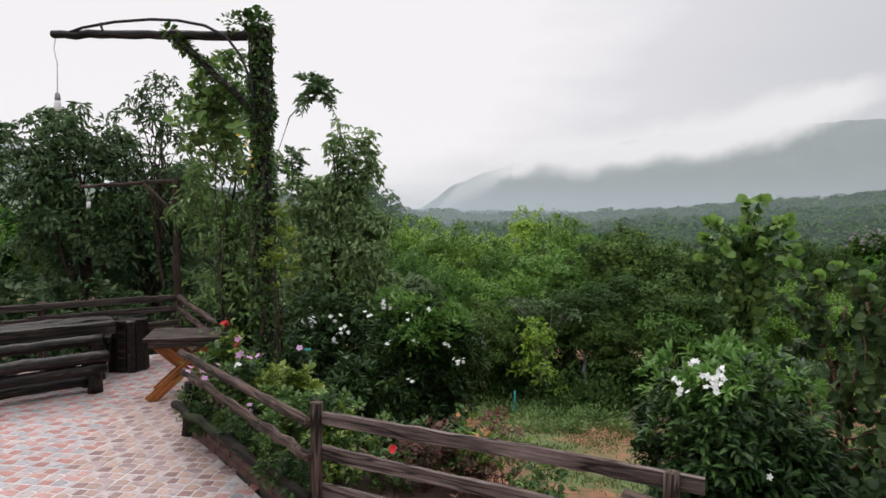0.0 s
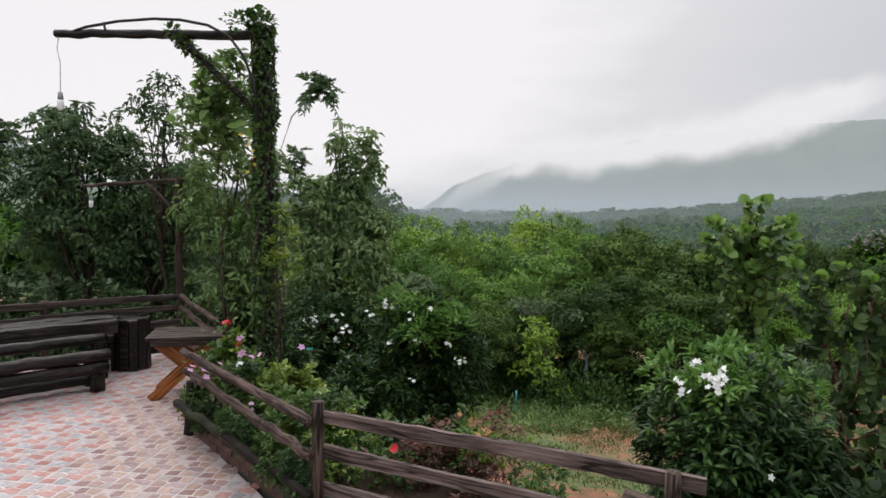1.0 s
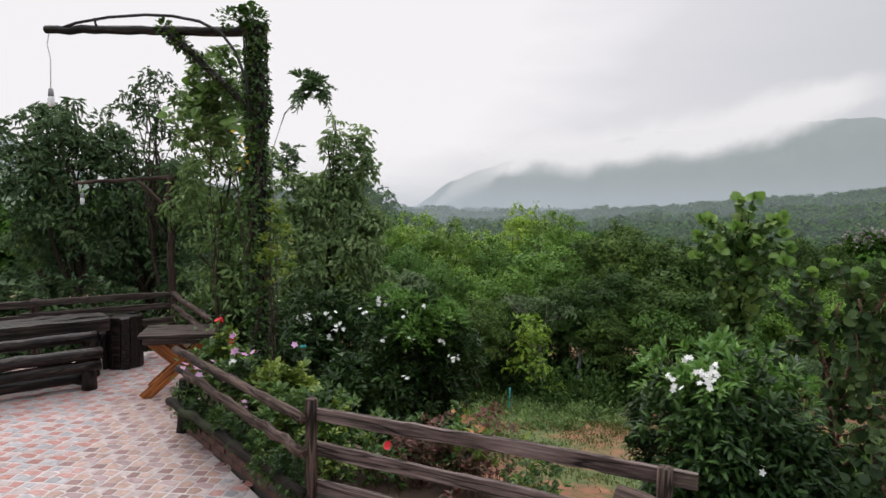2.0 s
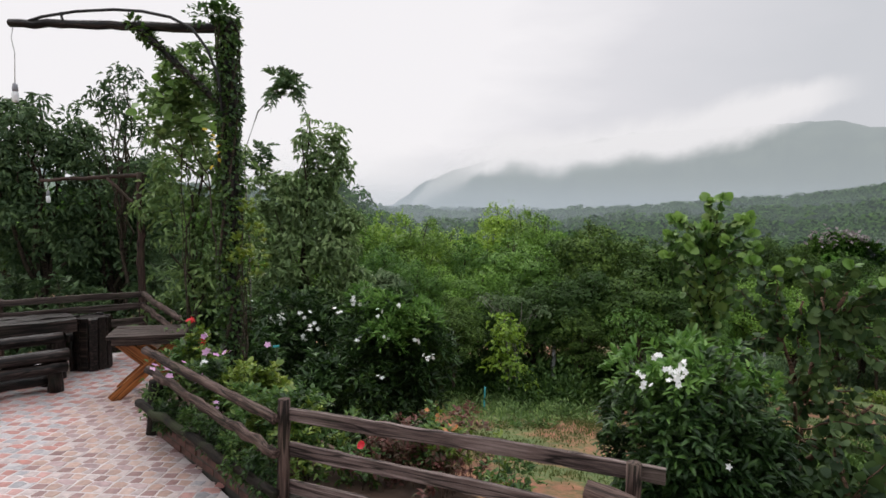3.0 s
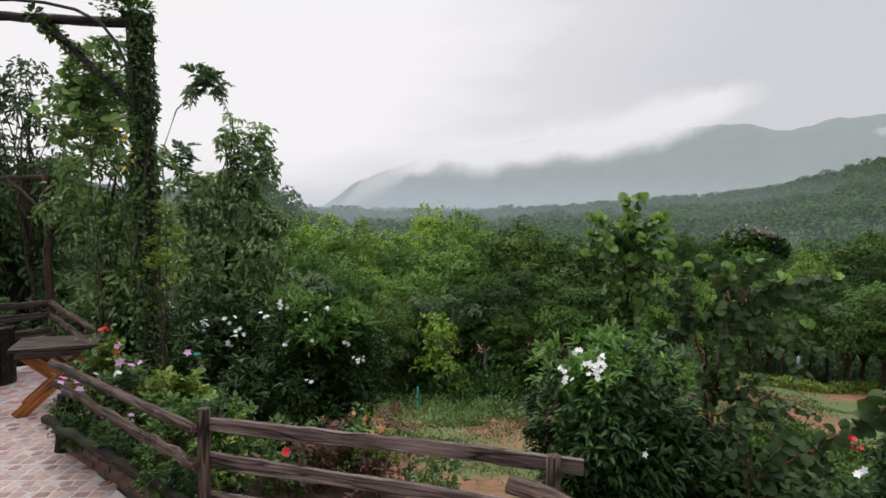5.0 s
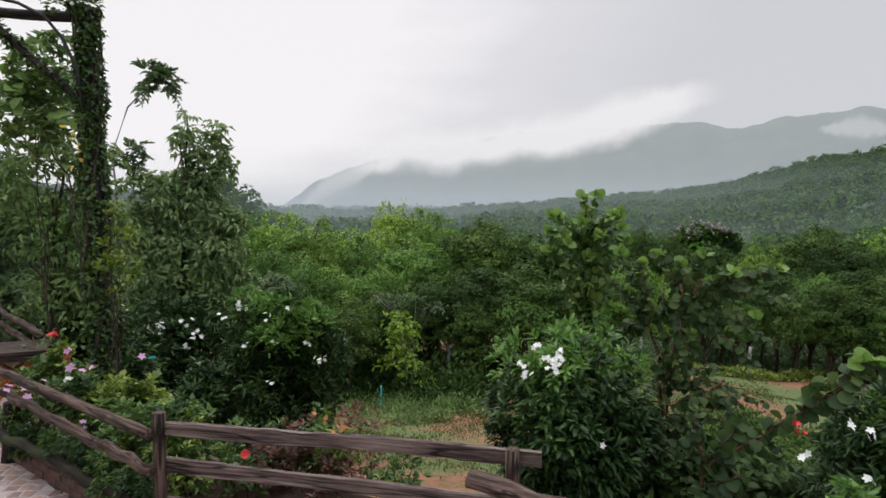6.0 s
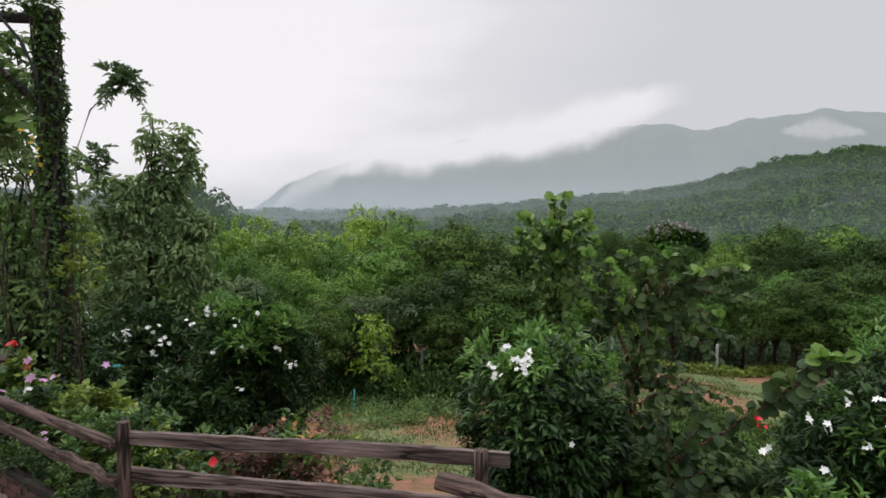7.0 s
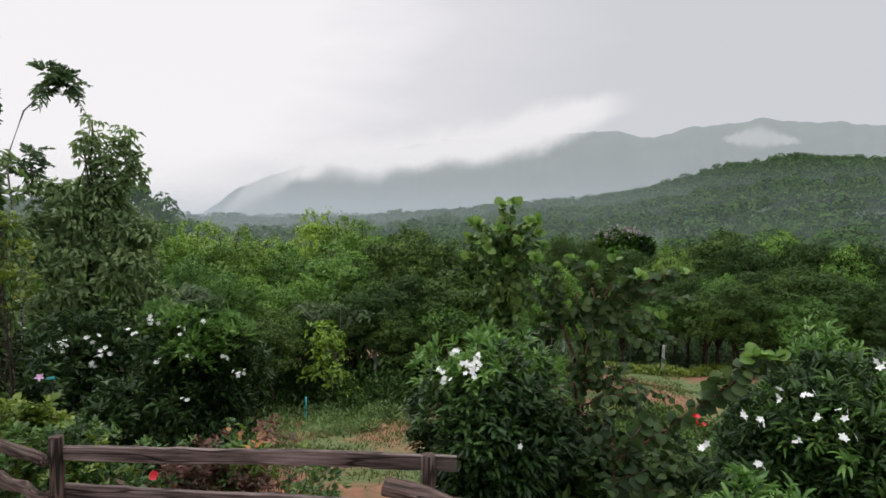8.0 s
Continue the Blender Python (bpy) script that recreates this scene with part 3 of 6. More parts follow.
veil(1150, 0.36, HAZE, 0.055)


def cloud_bank(radius, az0, az1, pts, dense, colour, seed, label):
    """pts: azimuth, lower and upper edge as slopes."""
    m = bpy.data.materials.new("low_cloud_glow")
    m.use_nodes = True
    t = m.node_tree
    t.nodes.clear()
    out = add(t, "ShaderNodeOutputMaterial")
    uv = add(t, "ShaderNodeUVMap")
    sep = add(t, "ShaderNodeSeparateXYZ")
    t.links.new(uv.outputs[0], sep.inputs[0])
    mp = add(t, "ShaderNodeMapping")
    mp.inputs["Scale"].default_value = ((az1 - az0) / 6.0, 1.1, 1)
    mp.inputs["Location"].default_value = (seed, seed * 0.7, 0)
    t.links.new(uv.outputs[0], mp.inputs["Vector"])
    n = add(t, "ShaderNodeTexNoise", Scale=1.1, Detail=5.0, Roughness=0.5)
    t.links.new(mp.outputs[0], n.inputs["Vector"])
    # a soft band whose edges are torn by noise
    w = add(t, "ShaderNodeMath")
    w.operation = "MULTIPLY_ADD"
    w.inputs[1].default_value = 0.55
    t.links.new(n.outputs["Fac"], w.inputs[0])
    sh = add(t, "ShaderNodeMath")
    sh.operation = "ADD"
    sh.inputs[1].default_value = -0.275
    t.links.new(sep.outputs["Y"], w.inputs[2])
    t.links.new(w.outputs[0], sh.inputs[0])
    d = dense
    r = ramp(t, [(0.10, (0, 0, 0)), (0.42, (d, d, d)), (0.64, (d, d, d)), (0.98, (0, 0, 0))])
    r.color_ramp.interpolation = "EASE"
    t.links.new(sh.outputs[0], r.inputs[0])
    ends = ramp(t, [(0.0, (0, 0, 0)), (0.16, (1, 1, 1)), (0.86, (1, 1, 1)), (1.0, (0, 0, 0))])
    ends.color_ramp.interpolation = "EASE"
    t.links.new(sep.outputs["X"], ends.inputs[0])
    mu = add(t, "ShaderNodeMath")
    mu.operation = "MULTIPLY"
    t.links.new(r.outputs[0], mu.inputs[0])
    t.links.new(ends.outputs[0], mu.inputs[1])
    # cloud brightness is put in as emission, not taken from the sky
    em = add(t, "ShaderNodeEmission")
    em.inputs[0].default_value = (*colour, 1)
    tr = add(t, "ShaderNodeBsdfTransparent")
    mx = add(t, "ShaderNodeMixShader")
    t.links.new(mu.outputs[0], mx.inputs[0])
    t.links.new(tr.outputs[0], mx.inputs[1])
    t.links.new(em.outputs[0], mx.inputs[2])
    t.links.new(mx.outputs[0], out.inputs[0])
    az = [p[0] for p in pts]
    arc_sheet("backdrop_cloud", radius, lambda a: float(np.interp(a, az, [p[1] for p in pts])) * radius,
              lambda a: float(np.interp(a, az, [p[2] for p in pts])) * radius, m, az0, az1, label, 0.8, 2)


cloud_bank(1900, 2, 38, [(2, 0.05, 0.06), (4, 0.035, 0.095), (8, 0.035, 0.135), (13, 0.035, 0.14), (18, 0.045, 0.145), (24, 0.056, 0.17), (28, 0.07, 0.19), (31, 0.092, 0.20), (38, 0.15, 0.20)],
           0.96, (0.83, 0.83, 0.835), 1.3, "white cloud bank lying along the mountain ridge")
cloud_bank(1800, 44, 50.5, [(44, 0.108, 0.112), (47, 0.080, 0.138), (50.5, 0.100, 0.104)], 0.45, (0.70, 0.71, 0.73), 4.1, "small torn cloud patch in a mountain hollow")
cloud_bank(1850, -1, 7, [(-1, -0.02, -0.01), (2, -0.005, 0.06), (4.5, 0.015, 0.085), (7, 0.07, 0.08)], 0.5, (0.76, 0.765, 0.77), 7.7, "wisp of mist drifting up the end of the ridge")

# ---- terrace ----
TERRACE = [(-2.45, 5.9), (-0.98, 4.12), (1.08, 3.1), (3.4, 1.2), (3.4, -3.0), (-8.5, -3.0), (-8.5, 6.4), (-3.95, 9.05), (-2.62, 6.9)]


def inside(x, y, poly=TERRACE):
    hit = False
    for (x0, y0), (x1, y1) in zip(poly, poly[1:] + poly[:1]):
        if (y0 > y) != (y1 > y) and x < (x1 - x0) * (y - y0) / (y1 - y0) + x0:
            hit = not hit
    return hit


def prism(name, poly, z0, z1, mat, kind_ob=None):
    bm = bmesh.new()
    low = [bm.verts.new((x, y, z0)) for x, y in poly]
    top = [bm.verts.new((x, y, z1)) for x, y in poly]
    n = len(poly)
    for i in range(n):
        bm.faces.new((low[i], low[(i + 1) % n], top[(i + 1) % n], top[i]))
    bm.faces.new(low)
    bm.faces.new(top)
    bmesh.ops.recalc_face_normals(bm, faces=bm.faces)
    bmesh.ops.triangulate(bm, faces=[f for f in bm.faces if len(f.verts) > 4])
    me = bpy.data.meshes.new(name)
    bm.to_mesh(me)
    bm.free()
    me.materials.append(mat)
    return me


floor = tagged(new("floor", prism("floor", TERRACE, -0.75, -0.003, GROUT)), "terrace floor of pale grouted stone pieces, damp", "floor", kind="structure")

# ---- fence, posts and planter ----
FENCE_A, FENCE_B, FENCE_C = (-2.45, 5.86), (-0.903, 4.168), (1.080, 3.161)
CORNER = (-3.9, 8.97)


def fence(label, posts, rails, group="terrace fence"):
    """posts: x, y, top, radius; rails: two ends, height and thickness, material, round or not."""
    f = thing("fence", label, "fence", group=group)
    for x, y, low, top, r in posts:
        p = rough_log("post", (x, y, low), (x + 0.01, y, top), r, r * 0.92, POST_WOOD, f, "", 12, 0.03, 0.004)
    for a, b, h, w, mat, rounded in rails:
        if rounded:
            rough_log("rail", a, b, h, h * 0.9, mat, f, "round knotty wooden rail", 10, 0.10, 0.010)
        else:
            rough_plank("rail", a, b, h, w, mat, f)
    return f


ax, ay = FENCE_A
bx, by = FENCE_B
cx, cy = FENCE_C
fence("weathered rustic fence with round knotty rails beside the tiles",
      [(bx, by, -0.4, 0.893, 0.044)],
      [((-2.42, 5.62, 0.85), (bx - 0.035, by - 0.06, 0.775), 0.038, 0, POST_WOOD, True),
       ((-2.47, 5.78, 0.63), (bx - 0.03, by - 0.06, 0.545), 0.039, 0, POST_WOOD, True),
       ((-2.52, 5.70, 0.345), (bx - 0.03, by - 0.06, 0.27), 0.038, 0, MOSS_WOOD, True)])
fence("weathered grey board fence along the garden edge",
      [(cx, cy, -0.5, 0.903, 0.043)],
      [((bx - 0.03, by + 0.045, 0.79), (cx + 0.17, cy - 0.02, 0.848), 0.084, 0.035, FENCE_WOOD, False),
       ((bx - 0.03, by + 0.045, 0.55), (cx + 0.02, cy + 0.05, 0.572), 0.086, 0.035, FENCE_WOOD, False),
       ((bx - 0.03, by + 0.045, 0.30), (cx + 0.02, cy + 0.05, 0.30), 0.09, 0.035, FENCE_WOOD, False)])
fence("lower fence rails of round logs going round the terrace corner", [(2.5, 1.95, -0.5, 0.60, 0.05)],
      [((cx - 0.245, cy - 0.03, 0.775), (2.6, 1.9, 0.47), 0.05, 0, POST_WOOD, True),
       ((cx - 0.05, cy - 0.06, 0.42), (2.6, 1.9, 0.28), 0.045, 0, POST_WOOD, True)])
px_, py_ = CORNER
fence("wooden fence at the back of the terrace, shade put into its colour",
      [(px_, py_, -0.6, 0.865, 0.05), (-5.3, 8.04, -0.4, 0.88, 0.055), (-6.9, 7.0, -0.4, 0.88, 0.055)],
      [((px_ + 0.05, py_ - 0.05, 0.84), (-5.3, 7.98, 0.83), 0.085, 0.05, SHADED_FENCE_WOOD, False),
       ((-5.25, 7.99, 0.82), (-7.2, 6.72, 0.82), 0.085, 0.05, SHADED_FENCE_WOOD, False),
       ((px_ + 0.05, py_ - 0.05, 0.68), (-5.4, 7.93, 0.66), 0.085, 0.05, SHADED_FENCE_WOOD, False),
       ((-5.25, 7.99, 0.64), (-7.2, 6.72, 0.64), 0.085, 0.05, SHADED_FENCE_WOOD, False),
       ((px_ + 0.05, py_ - 0.05, 0.47), (-5.4, 7.93, 0.45), 0.10, 0.05, SHADED_FENCE_WOOD, False)])
fence("dark wooden side fence between back corner and flowerbed",
      [(-2.75, 7.2, -0.3, 0.72, 0.05)],
      [((px_, py_ - 0.03, 0.84), (-2.72, 7.22, 0.80), 0.04, 0, POST_WOOD, True),
       ((px_, py_ - 0.03, 0.68), (-2.74, 7.25, 0.62), 0.04, 0, POST_WOOD, True),
       ((-2.95, 7.5, 0.02), (-2.55, 6.85, 0.66), 0.04, 0, PALE_BARK, True)])

# planter wall of bricks under the fence, with a mossy corner post and soil behind it
planter = tagged(new("planter_wall", prism("planter_wall", [(ax, ay), (bx, by), (cx, cy), (cx + 0.05, cy + 0.09), (bx + 0.05, by + 0.10), (ax + 0.08, ay + 0.08)], -0.7, 0.20, MORTAR)),
                 "low dark mossy brick planter wall under the fence", "wall", kind="structure")
bed = new("flowerbed_soil", prism("flowerbed_soil", [(ax + 0.08, ay + 0.08), (bx + 0.05, by + 0.10), (cx + 0.05, cy + 0.09), (cx + 0.25, cy + 0.62), (bx + 0.5, by + 0.75), (-1.6, 6.3), (-2.3, 7.4), (-3.5, 9.2), (-3.85, 9.0), (-2.62, 6.9)], -1.2, 0.12, SOIL))
tagged(bed, "dark raised flowerbed soil behind the planter wall", "soil", kind="structure")
corner_post = thing("corner_post", "short mossy dark wooden post at the planter corner", "post")
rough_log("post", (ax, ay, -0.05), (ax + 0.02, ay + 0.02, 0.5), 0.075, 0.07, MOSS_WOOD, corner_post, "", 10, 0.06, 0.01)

# ---- lamp posts ----


def lamp_post(label, foot, top, r, arm_end, arm_from, arm_r, brace, mat):
    p = thing("lamp_post", label, "lamp post", group="rustic lamp posts")
    rough_log("post", foot, top, r, r * 0.85, mat, p, "", 12, 0.04, 0.006)
    rough_log("arm", arm_from, arm_end, arm_r * 1.15, arm_r * 0.9, mat, p, "", 10, 0.04, 0.008)
    rough_log("brace", *brace, arm_r * 0.9, arm_r * 0.8, mat, p, "", 9, 0.06, 0.02)
    return p


def hanging_lamp(label, hook, drop, s=1.0):
    """A bare bulb on a cord; s scales socket and bulb."""
    h = thing("hanging_lamp", label, "lamp", hook, "bare hanging bulbs")
    c = tube([(0, 0, 0), (-0.02, 0, -0.12 * s), (0.012, 0, -drop * 0.45), (0.006, 0, -drop)], [0.005], 6)
    part("cord", tubes_mesh("cord", WIRE, [c]), h)
    x, z = 0.006, -drop
    sk = part("socket", tubes_mesh("socket", SOCKET, [tube([(x, 0, z + 0.012 * s), (x, 0, z), (x, 0, z - 0.05 * s), (x, 0, z - 0.085 * s)], [0.012 * s, 0.026 * s, 0.032 * s, 0.032 * s], 12)]), h, "grey lamp socket")
    z -= 0.085 * s
    part("bulb", tubes_mesh("bulb", BULB, [tube([(x, 0, z - k * s) for k in (0, 0.03, 0.06, 0.10, 0.125, 0.13)], [r * s for r in (0.028, 0.038, 0.038, 0.036, 0.028, 0.006)], 14)]), sk, "white frosted bulb, unlit")
    return h


main_post = lamp_post("tall wooden lamp post overgrown with vines, arm over the terrace", (-1.94, 6.7, -0.5), (-2.02, 6.71, 4.03), 0.10, (-4.30, 6.86, 3.985), (-1.92, 6.70, 3.965), 0.046,
                      ((-3.0, 6.77, 4.0), (-1.9, 6.68, 3.02)), LOG_WOOD)
# cable that bows over the arm and runs down the brace
cab = [(-4.2, 6.84, 3.97), (-3.95, 6.82, 4.05), (-3.6, 6.80, 4.11), (-3.2, 6.77, 4.135), (-2.9, 6.74, 4.12), (-2.6, 6.70, 4.06), (-2.35, 6.62, 3.93), (-2.18, 6.56, 3.72), (-2.07, 6.55, 3.45), (-2.03, 6.55, 3.1)]
part("cable", tubes_mesh("cable", CABLE, [tube(cab, [0.016, 0.015], 8)]), main_post, "black cable bowed over the arm")
part("clip", tubes_mesh("clip", CABLE, [tube([(-3.72, 6.80, 4.0), (-3.74, 6.80, 4.05), (-3.74, 6.80, 4.10)], [0.012], 6)]), main_post)
hanging_lamp("white bulb hanging on a wire from the wooden arm", (-4.27, 6.86, 3.94), 0.58, 0.88)
small_post = lamp_post("thin reddish wooden lamp post at the fence corner", (-3.93, 9.02, -0.5), (-3.94, 9.0, 2.56), 0.056, (-5.42, 9.2, 2.42), (-3.86, 9.0, 2.53), 0.027,
                       ((-4.42, 9.05, 2.47), (-3.9, 9.0, 1.98)), LAMP_WOOD)
hanging_lamp("small bulb hanging from the thin wooden arm", (-5.33, 9.2, 2.39), 0.12, 0.8)

# ---- furniture ----


def x_table():
    t = thing("side_table", "small worn wooden table with crossed orange legs", "table", (-2.97, 7.08, 0), turn=14)
    for y in (-0.24, -0.12, 0.0, 0.12, 0.24):
        rough_plank("top_board", (-0.42, y, 0.70), (0.36, y, 0.70), 0.035, 0.114, TABLE_WOOD, t, wave=0.004)
    for y in (-0.26, 0.26):
        rough_plank("apron", (-0.37, y, 0.645), (0.31, y, 0.645), 0.07, 0.03, TABLE_WOOD, t, wave=0.003)
    for y in (-0.2, 0.2):
        rough_plank("leg", (-0.38, y, 0.0), (0.30, y, 0.64), 0.125, 0.05, ORANGE_WOOD, t, "orange varnished crossed leg", wave=0.004)
        rough_plank("leg", (-0.32, y + 0.054, 0.64), (0.40, y + 0.054, 0.0), 0.125, 0.05, ORANGE_WOOD, t, "orange varnished crossed leg", wave=0.004)
    rough_log("stretcher", (0.0, -0.2, 0.33), (0.0, 0.28, 0.33), 0.025, 0.025, ORANGE_WOOD, t)
    return t


x_table()


def log_bench():
    u, v = Vector((-0.741, -0.671, 0)), Vector((-0.671, 0.741, 0))
    o = Vector((-3.95, 7.12, 0))
    b = thing("log_bench", "dark rustic bench of split logs on the tiles", "bench")
    P = lambda s, d, z: tuple(o + u * s + v * d + Vector((0, 0, z)))
    rough_log("seat_log", P(-0.02, 0.0, 0.42), P(2.6, 0.0, 0.42), 0.07, 0.07, LOG_WOOD, b, "", 11, 0.035, 0.005)
    rough_log("seat_log", P(-0.05, 0.36, 0.55), P(2.6, 0.36, 0.54), 0.065, 0.065, LOG_WOOD, b, "", 11, 0.035, 0.005)
    rough_log("front_log", P(0.0, -0.01, 0.29), P(2.6, -0.01, 0.29), 0.065, 0.065, LOG_WOOD, b, "", 11, 0.035, 0.005)
    rough_log("stretcher", P(0.1, 0.14, 0.13), P(2.6, 0.14, 0.12), 0.06, 0.06, LOG_WOOD, b, "", 11, 0.035, 0.005)
    for s in (0.1, 2.1):
        for d in (0.06, 0.36):
            rough_log("leg", P(s, d, 0.0), P(s, d, 0.42), 0.085, 0.065, LOG_WOOD, b, "", 12, 0.04, 0.01)
    return b


def log_table():
    u, v = Vector((-0.741, -0.671, 0)), Vector((-0.671, 0.741, 0))
    o = Vector((-4.17, 7.72, 0))
    b = thing("log_table", "long dark slab table with wet worn top", "table")
    P = lambda s, d, z: tuple(o + u * s + v * d + Vector((0, 0, z)))
    for d, z in ((0.0, 0.645), (0.17, 0.655), (0.34, 0.65)):
        rough_plank("slab", P(0.0, d, z), P(2.7, d, z), 0.16, 0.165, LOG_WOOD, b, wave=0.012)
    for s in (0.18, 2.2):
        for d in (0.02, 0.32):
            rough_log("leg", P(s, d, 0.0), P(s, d, 0.57), 0.08, 0.07, LOG_WOOD, b, "", 12, 0.04, 0.01)
    rough_plank("stretcher", P(0.18, 0.17, 0.25), P(2.2, 0.17, 0.25), 0.10, 0.05, LOG_WOOD, b)
    return b


def stave_tub():
    b = thing("wooden_tub", "dark upright wooden stave tub beside the bench", "tub", (-4.17, 8.1, 0))
    n = 12
    for i in range(n):
        a = 2 * math.pi * i / n
        r = 0.20
        p = (r * math.cos(a), r * math.sin(a))
        bm = bmesh.new()
        bmesh.ops.create_cube(bm, size=1.0, matrix=Matrix.Translation((p[0], p[1], 0.335 + 0.012 * math.sin(i * 2.4))) @ Matrix.Rotation(a, 4, "Z") @ Matrix.Diagonal((0.035, 0.10, 0.67, 1)))
        for vv in bm.verts:
            vv.co.x *= 1 + 0.06 * (0.3 - vv.co.z)
            vv.co.y *= 1 + 0.06 * (0.3 - vv.co.z)
        bmesh.ops.bevel(bm, geom=list(bm.edges), offset=0.006, segments=1, affect="EDGES")
        me = bpy.data.meshes.new("stave")
        bm.to_mesh(me)
        bm.free()
        me.materials.append(LOG_WOOD)
        part("stave", me, b)
    part("lid", tubes_mesh("lid", LOG_WOOD, [tube([(0, 0, 0.55), (0, 0, 0.64), (0, 0, 0.66)], [0.18, 0.18, 0.16], 16)]), b)
    return b


log_bench()
log_table()
stave_tub()
stool = thing("log_stool", "short dark log stool beside the tub", "stool", (-4.42, 7.98, 0))
rough_log("seat", (0, 0, 0.38), (0.005, 0, 0.46), 0.12, 0.12, LOG_WOOD, stool, "", 12, 0.04, 0)
for dx, dy in ((-0.07, -0.05), (0.07, -0.05), (0.0, 0.08)):
    rough_log("leg", (dx * 1.3, dy * 1.3, 0), (dx, dy, 0.39), 0.03, 0.03, LOG_WOOD, stool)

# ---- plants ----


def welded(me):
    bm = bmesh.new()
    bm.from_mesh(me)
    bmesh.ops.remove_doubles(bm, verts=bm.verts, dist=0.0002)
    bm.to_mesh(me)
    bm.free()
    return me


def flower_mesh(mat, petals=5, size=0.03, blooms=1, spread=0.0, cup=0.25):
    pos, way, face = [], [], []
    for _ in range(blooms):
        o = rng.normal(size=3) * spread
        n = unit(np.array((rng.normal() * 0.5, rng.normal() * 0.5 - 0.6, 0.7)))
        u = unit(np.cross(n, rng.normal(size=3)))
        w = np.cross(n, u)
        for k in range(petals):
            a = 2 * math.pi * k / petals
            d = u * math.cos(a) + w * math.sin(a) + n * cup
            pos.append(o)
            way.append(d)
            face.append(n)
    me = leaf_mesh("flower", mat, np.array(pos), np.array(way), np.array(face), size, size * 0.62, True, 0.1, 0.05)
    return welded(me)


def branches(base, tips, r, mat, n_limbs=9, trunk_to=0.45, bow=0.08, centre=None):
    """A tapered trunk with limbs that lead to some of the sprays."""
    base = np.asarray(base, float)
    c = tips.mean(0) if centre is None else np.asarray(centre, float)
    fork = base + (c - base) * trunk_to
    items = [tube(bent(base, fork, 8, bow * 0.5), [r, r * 0.75], 9, 0.03)]
    for i in rng.choice(len(tips), min(n_limbs, len(tips)), replace=False):
        s = base + (fork - base) * (0.6 + 0.4 * rng.random())
        items.append(tube(bent(s, tips[i], 7, bow, 0.06), [r * 0.5, r * 0.1], 6))
    top = tips[np.argmax(tips[:, 2])]
    items.append(tube(bent(fork, top, 7, bow * 0.5), [r * 0.7, r * 0.12], 7))
    return tubes_mesh("trunk", mat, items)


def shrub(name, label, category, centre, radii, clumps, per, leaf, wide, mat, bark, ground_z, broad=False, group="", droop=0.25, spread=0.75, rise=0.3, stems=7, blobs=9, r=0.025, shell=0.55, lump=0.0, tang=0.35, dome=True):
    """A bush or small tree at its own place; meshes stand in world directions round its foot."""
    cx0, cy0, cz0 = centre
    ob = thing(name, label, category, (cx0, cy0, ground_z), group)
    pos, way, face, tips = sprays((0, 0, cz0 - ground_z), radii, clumps, per, leaf, blobs, shell, spread, rise, lump, tang, dome)
    n = len(pos)
    part("foliage", leaf_mesh("foliage", mat, pos, way, face, leaf * (0.7 + 0.6 * rng.random(n)), wide * (0.75 + 0.5 * rng.random(n)), broad, droop), ob)
    part("trunk", branches((0, 0, -0.05), tips, r, bark, stems), ob)
    return ob, tips


def feather_tree(label, centre, radii, tips_n, per, size, leaflets, leaf, mat, ground_z, blobs=12, r=0.06, wide=0.36, shell=0.62, droop=0.5, category="tree", group="trees round the terrace", bark=BARK):
    cx0, cy0, cz0 = centre
    ob = thing("tree", label, category, (cx0, cy0, ground_z), group)
    c = (0, 0, cz0 - ground_z)
    tips = sprays(c, radii, tips_n, 1, 0.1, blobs, shell)[3]
    P, W, Fc, S = fronds(tips, c, per, size, leaflets, leaf, droop)
    part("foliage", leaf_mesh("foliage", mat, P, W, Fc, S, S * wide * 1.15, False, 0.2, 0.08), ob)
    part("trunk", branches((0, 0, -0.05), tips, r, bark, 7, 0.62), ob)
    return ob


def blooms_on(ob, places, mat, petals=5, size=0.035, per=4, spread=0.03, label=""):
    """Flower heads at given world places."""
    base = ob.matrix_basis.translation
    kinds_ = [flower_mesh(mat, petals, size, 1, 0) for _ in range(4)]
    i = 0
    for p in places:
        for _ in range(per):
            o = Vector(rng.normal(size=3) * spread)
            part("flower", kinds_[i % 4], ob, label, Matrix.Translation(Vector(p) - base + o) @ Matrix.Rotation(rng.normal() * 0.4, 4, "Z") @ Matrix.Rotation(rng.normal() * 0.35, 4, "X"))
            i += 1


def L_(x, y):
    return float(land(x, y))


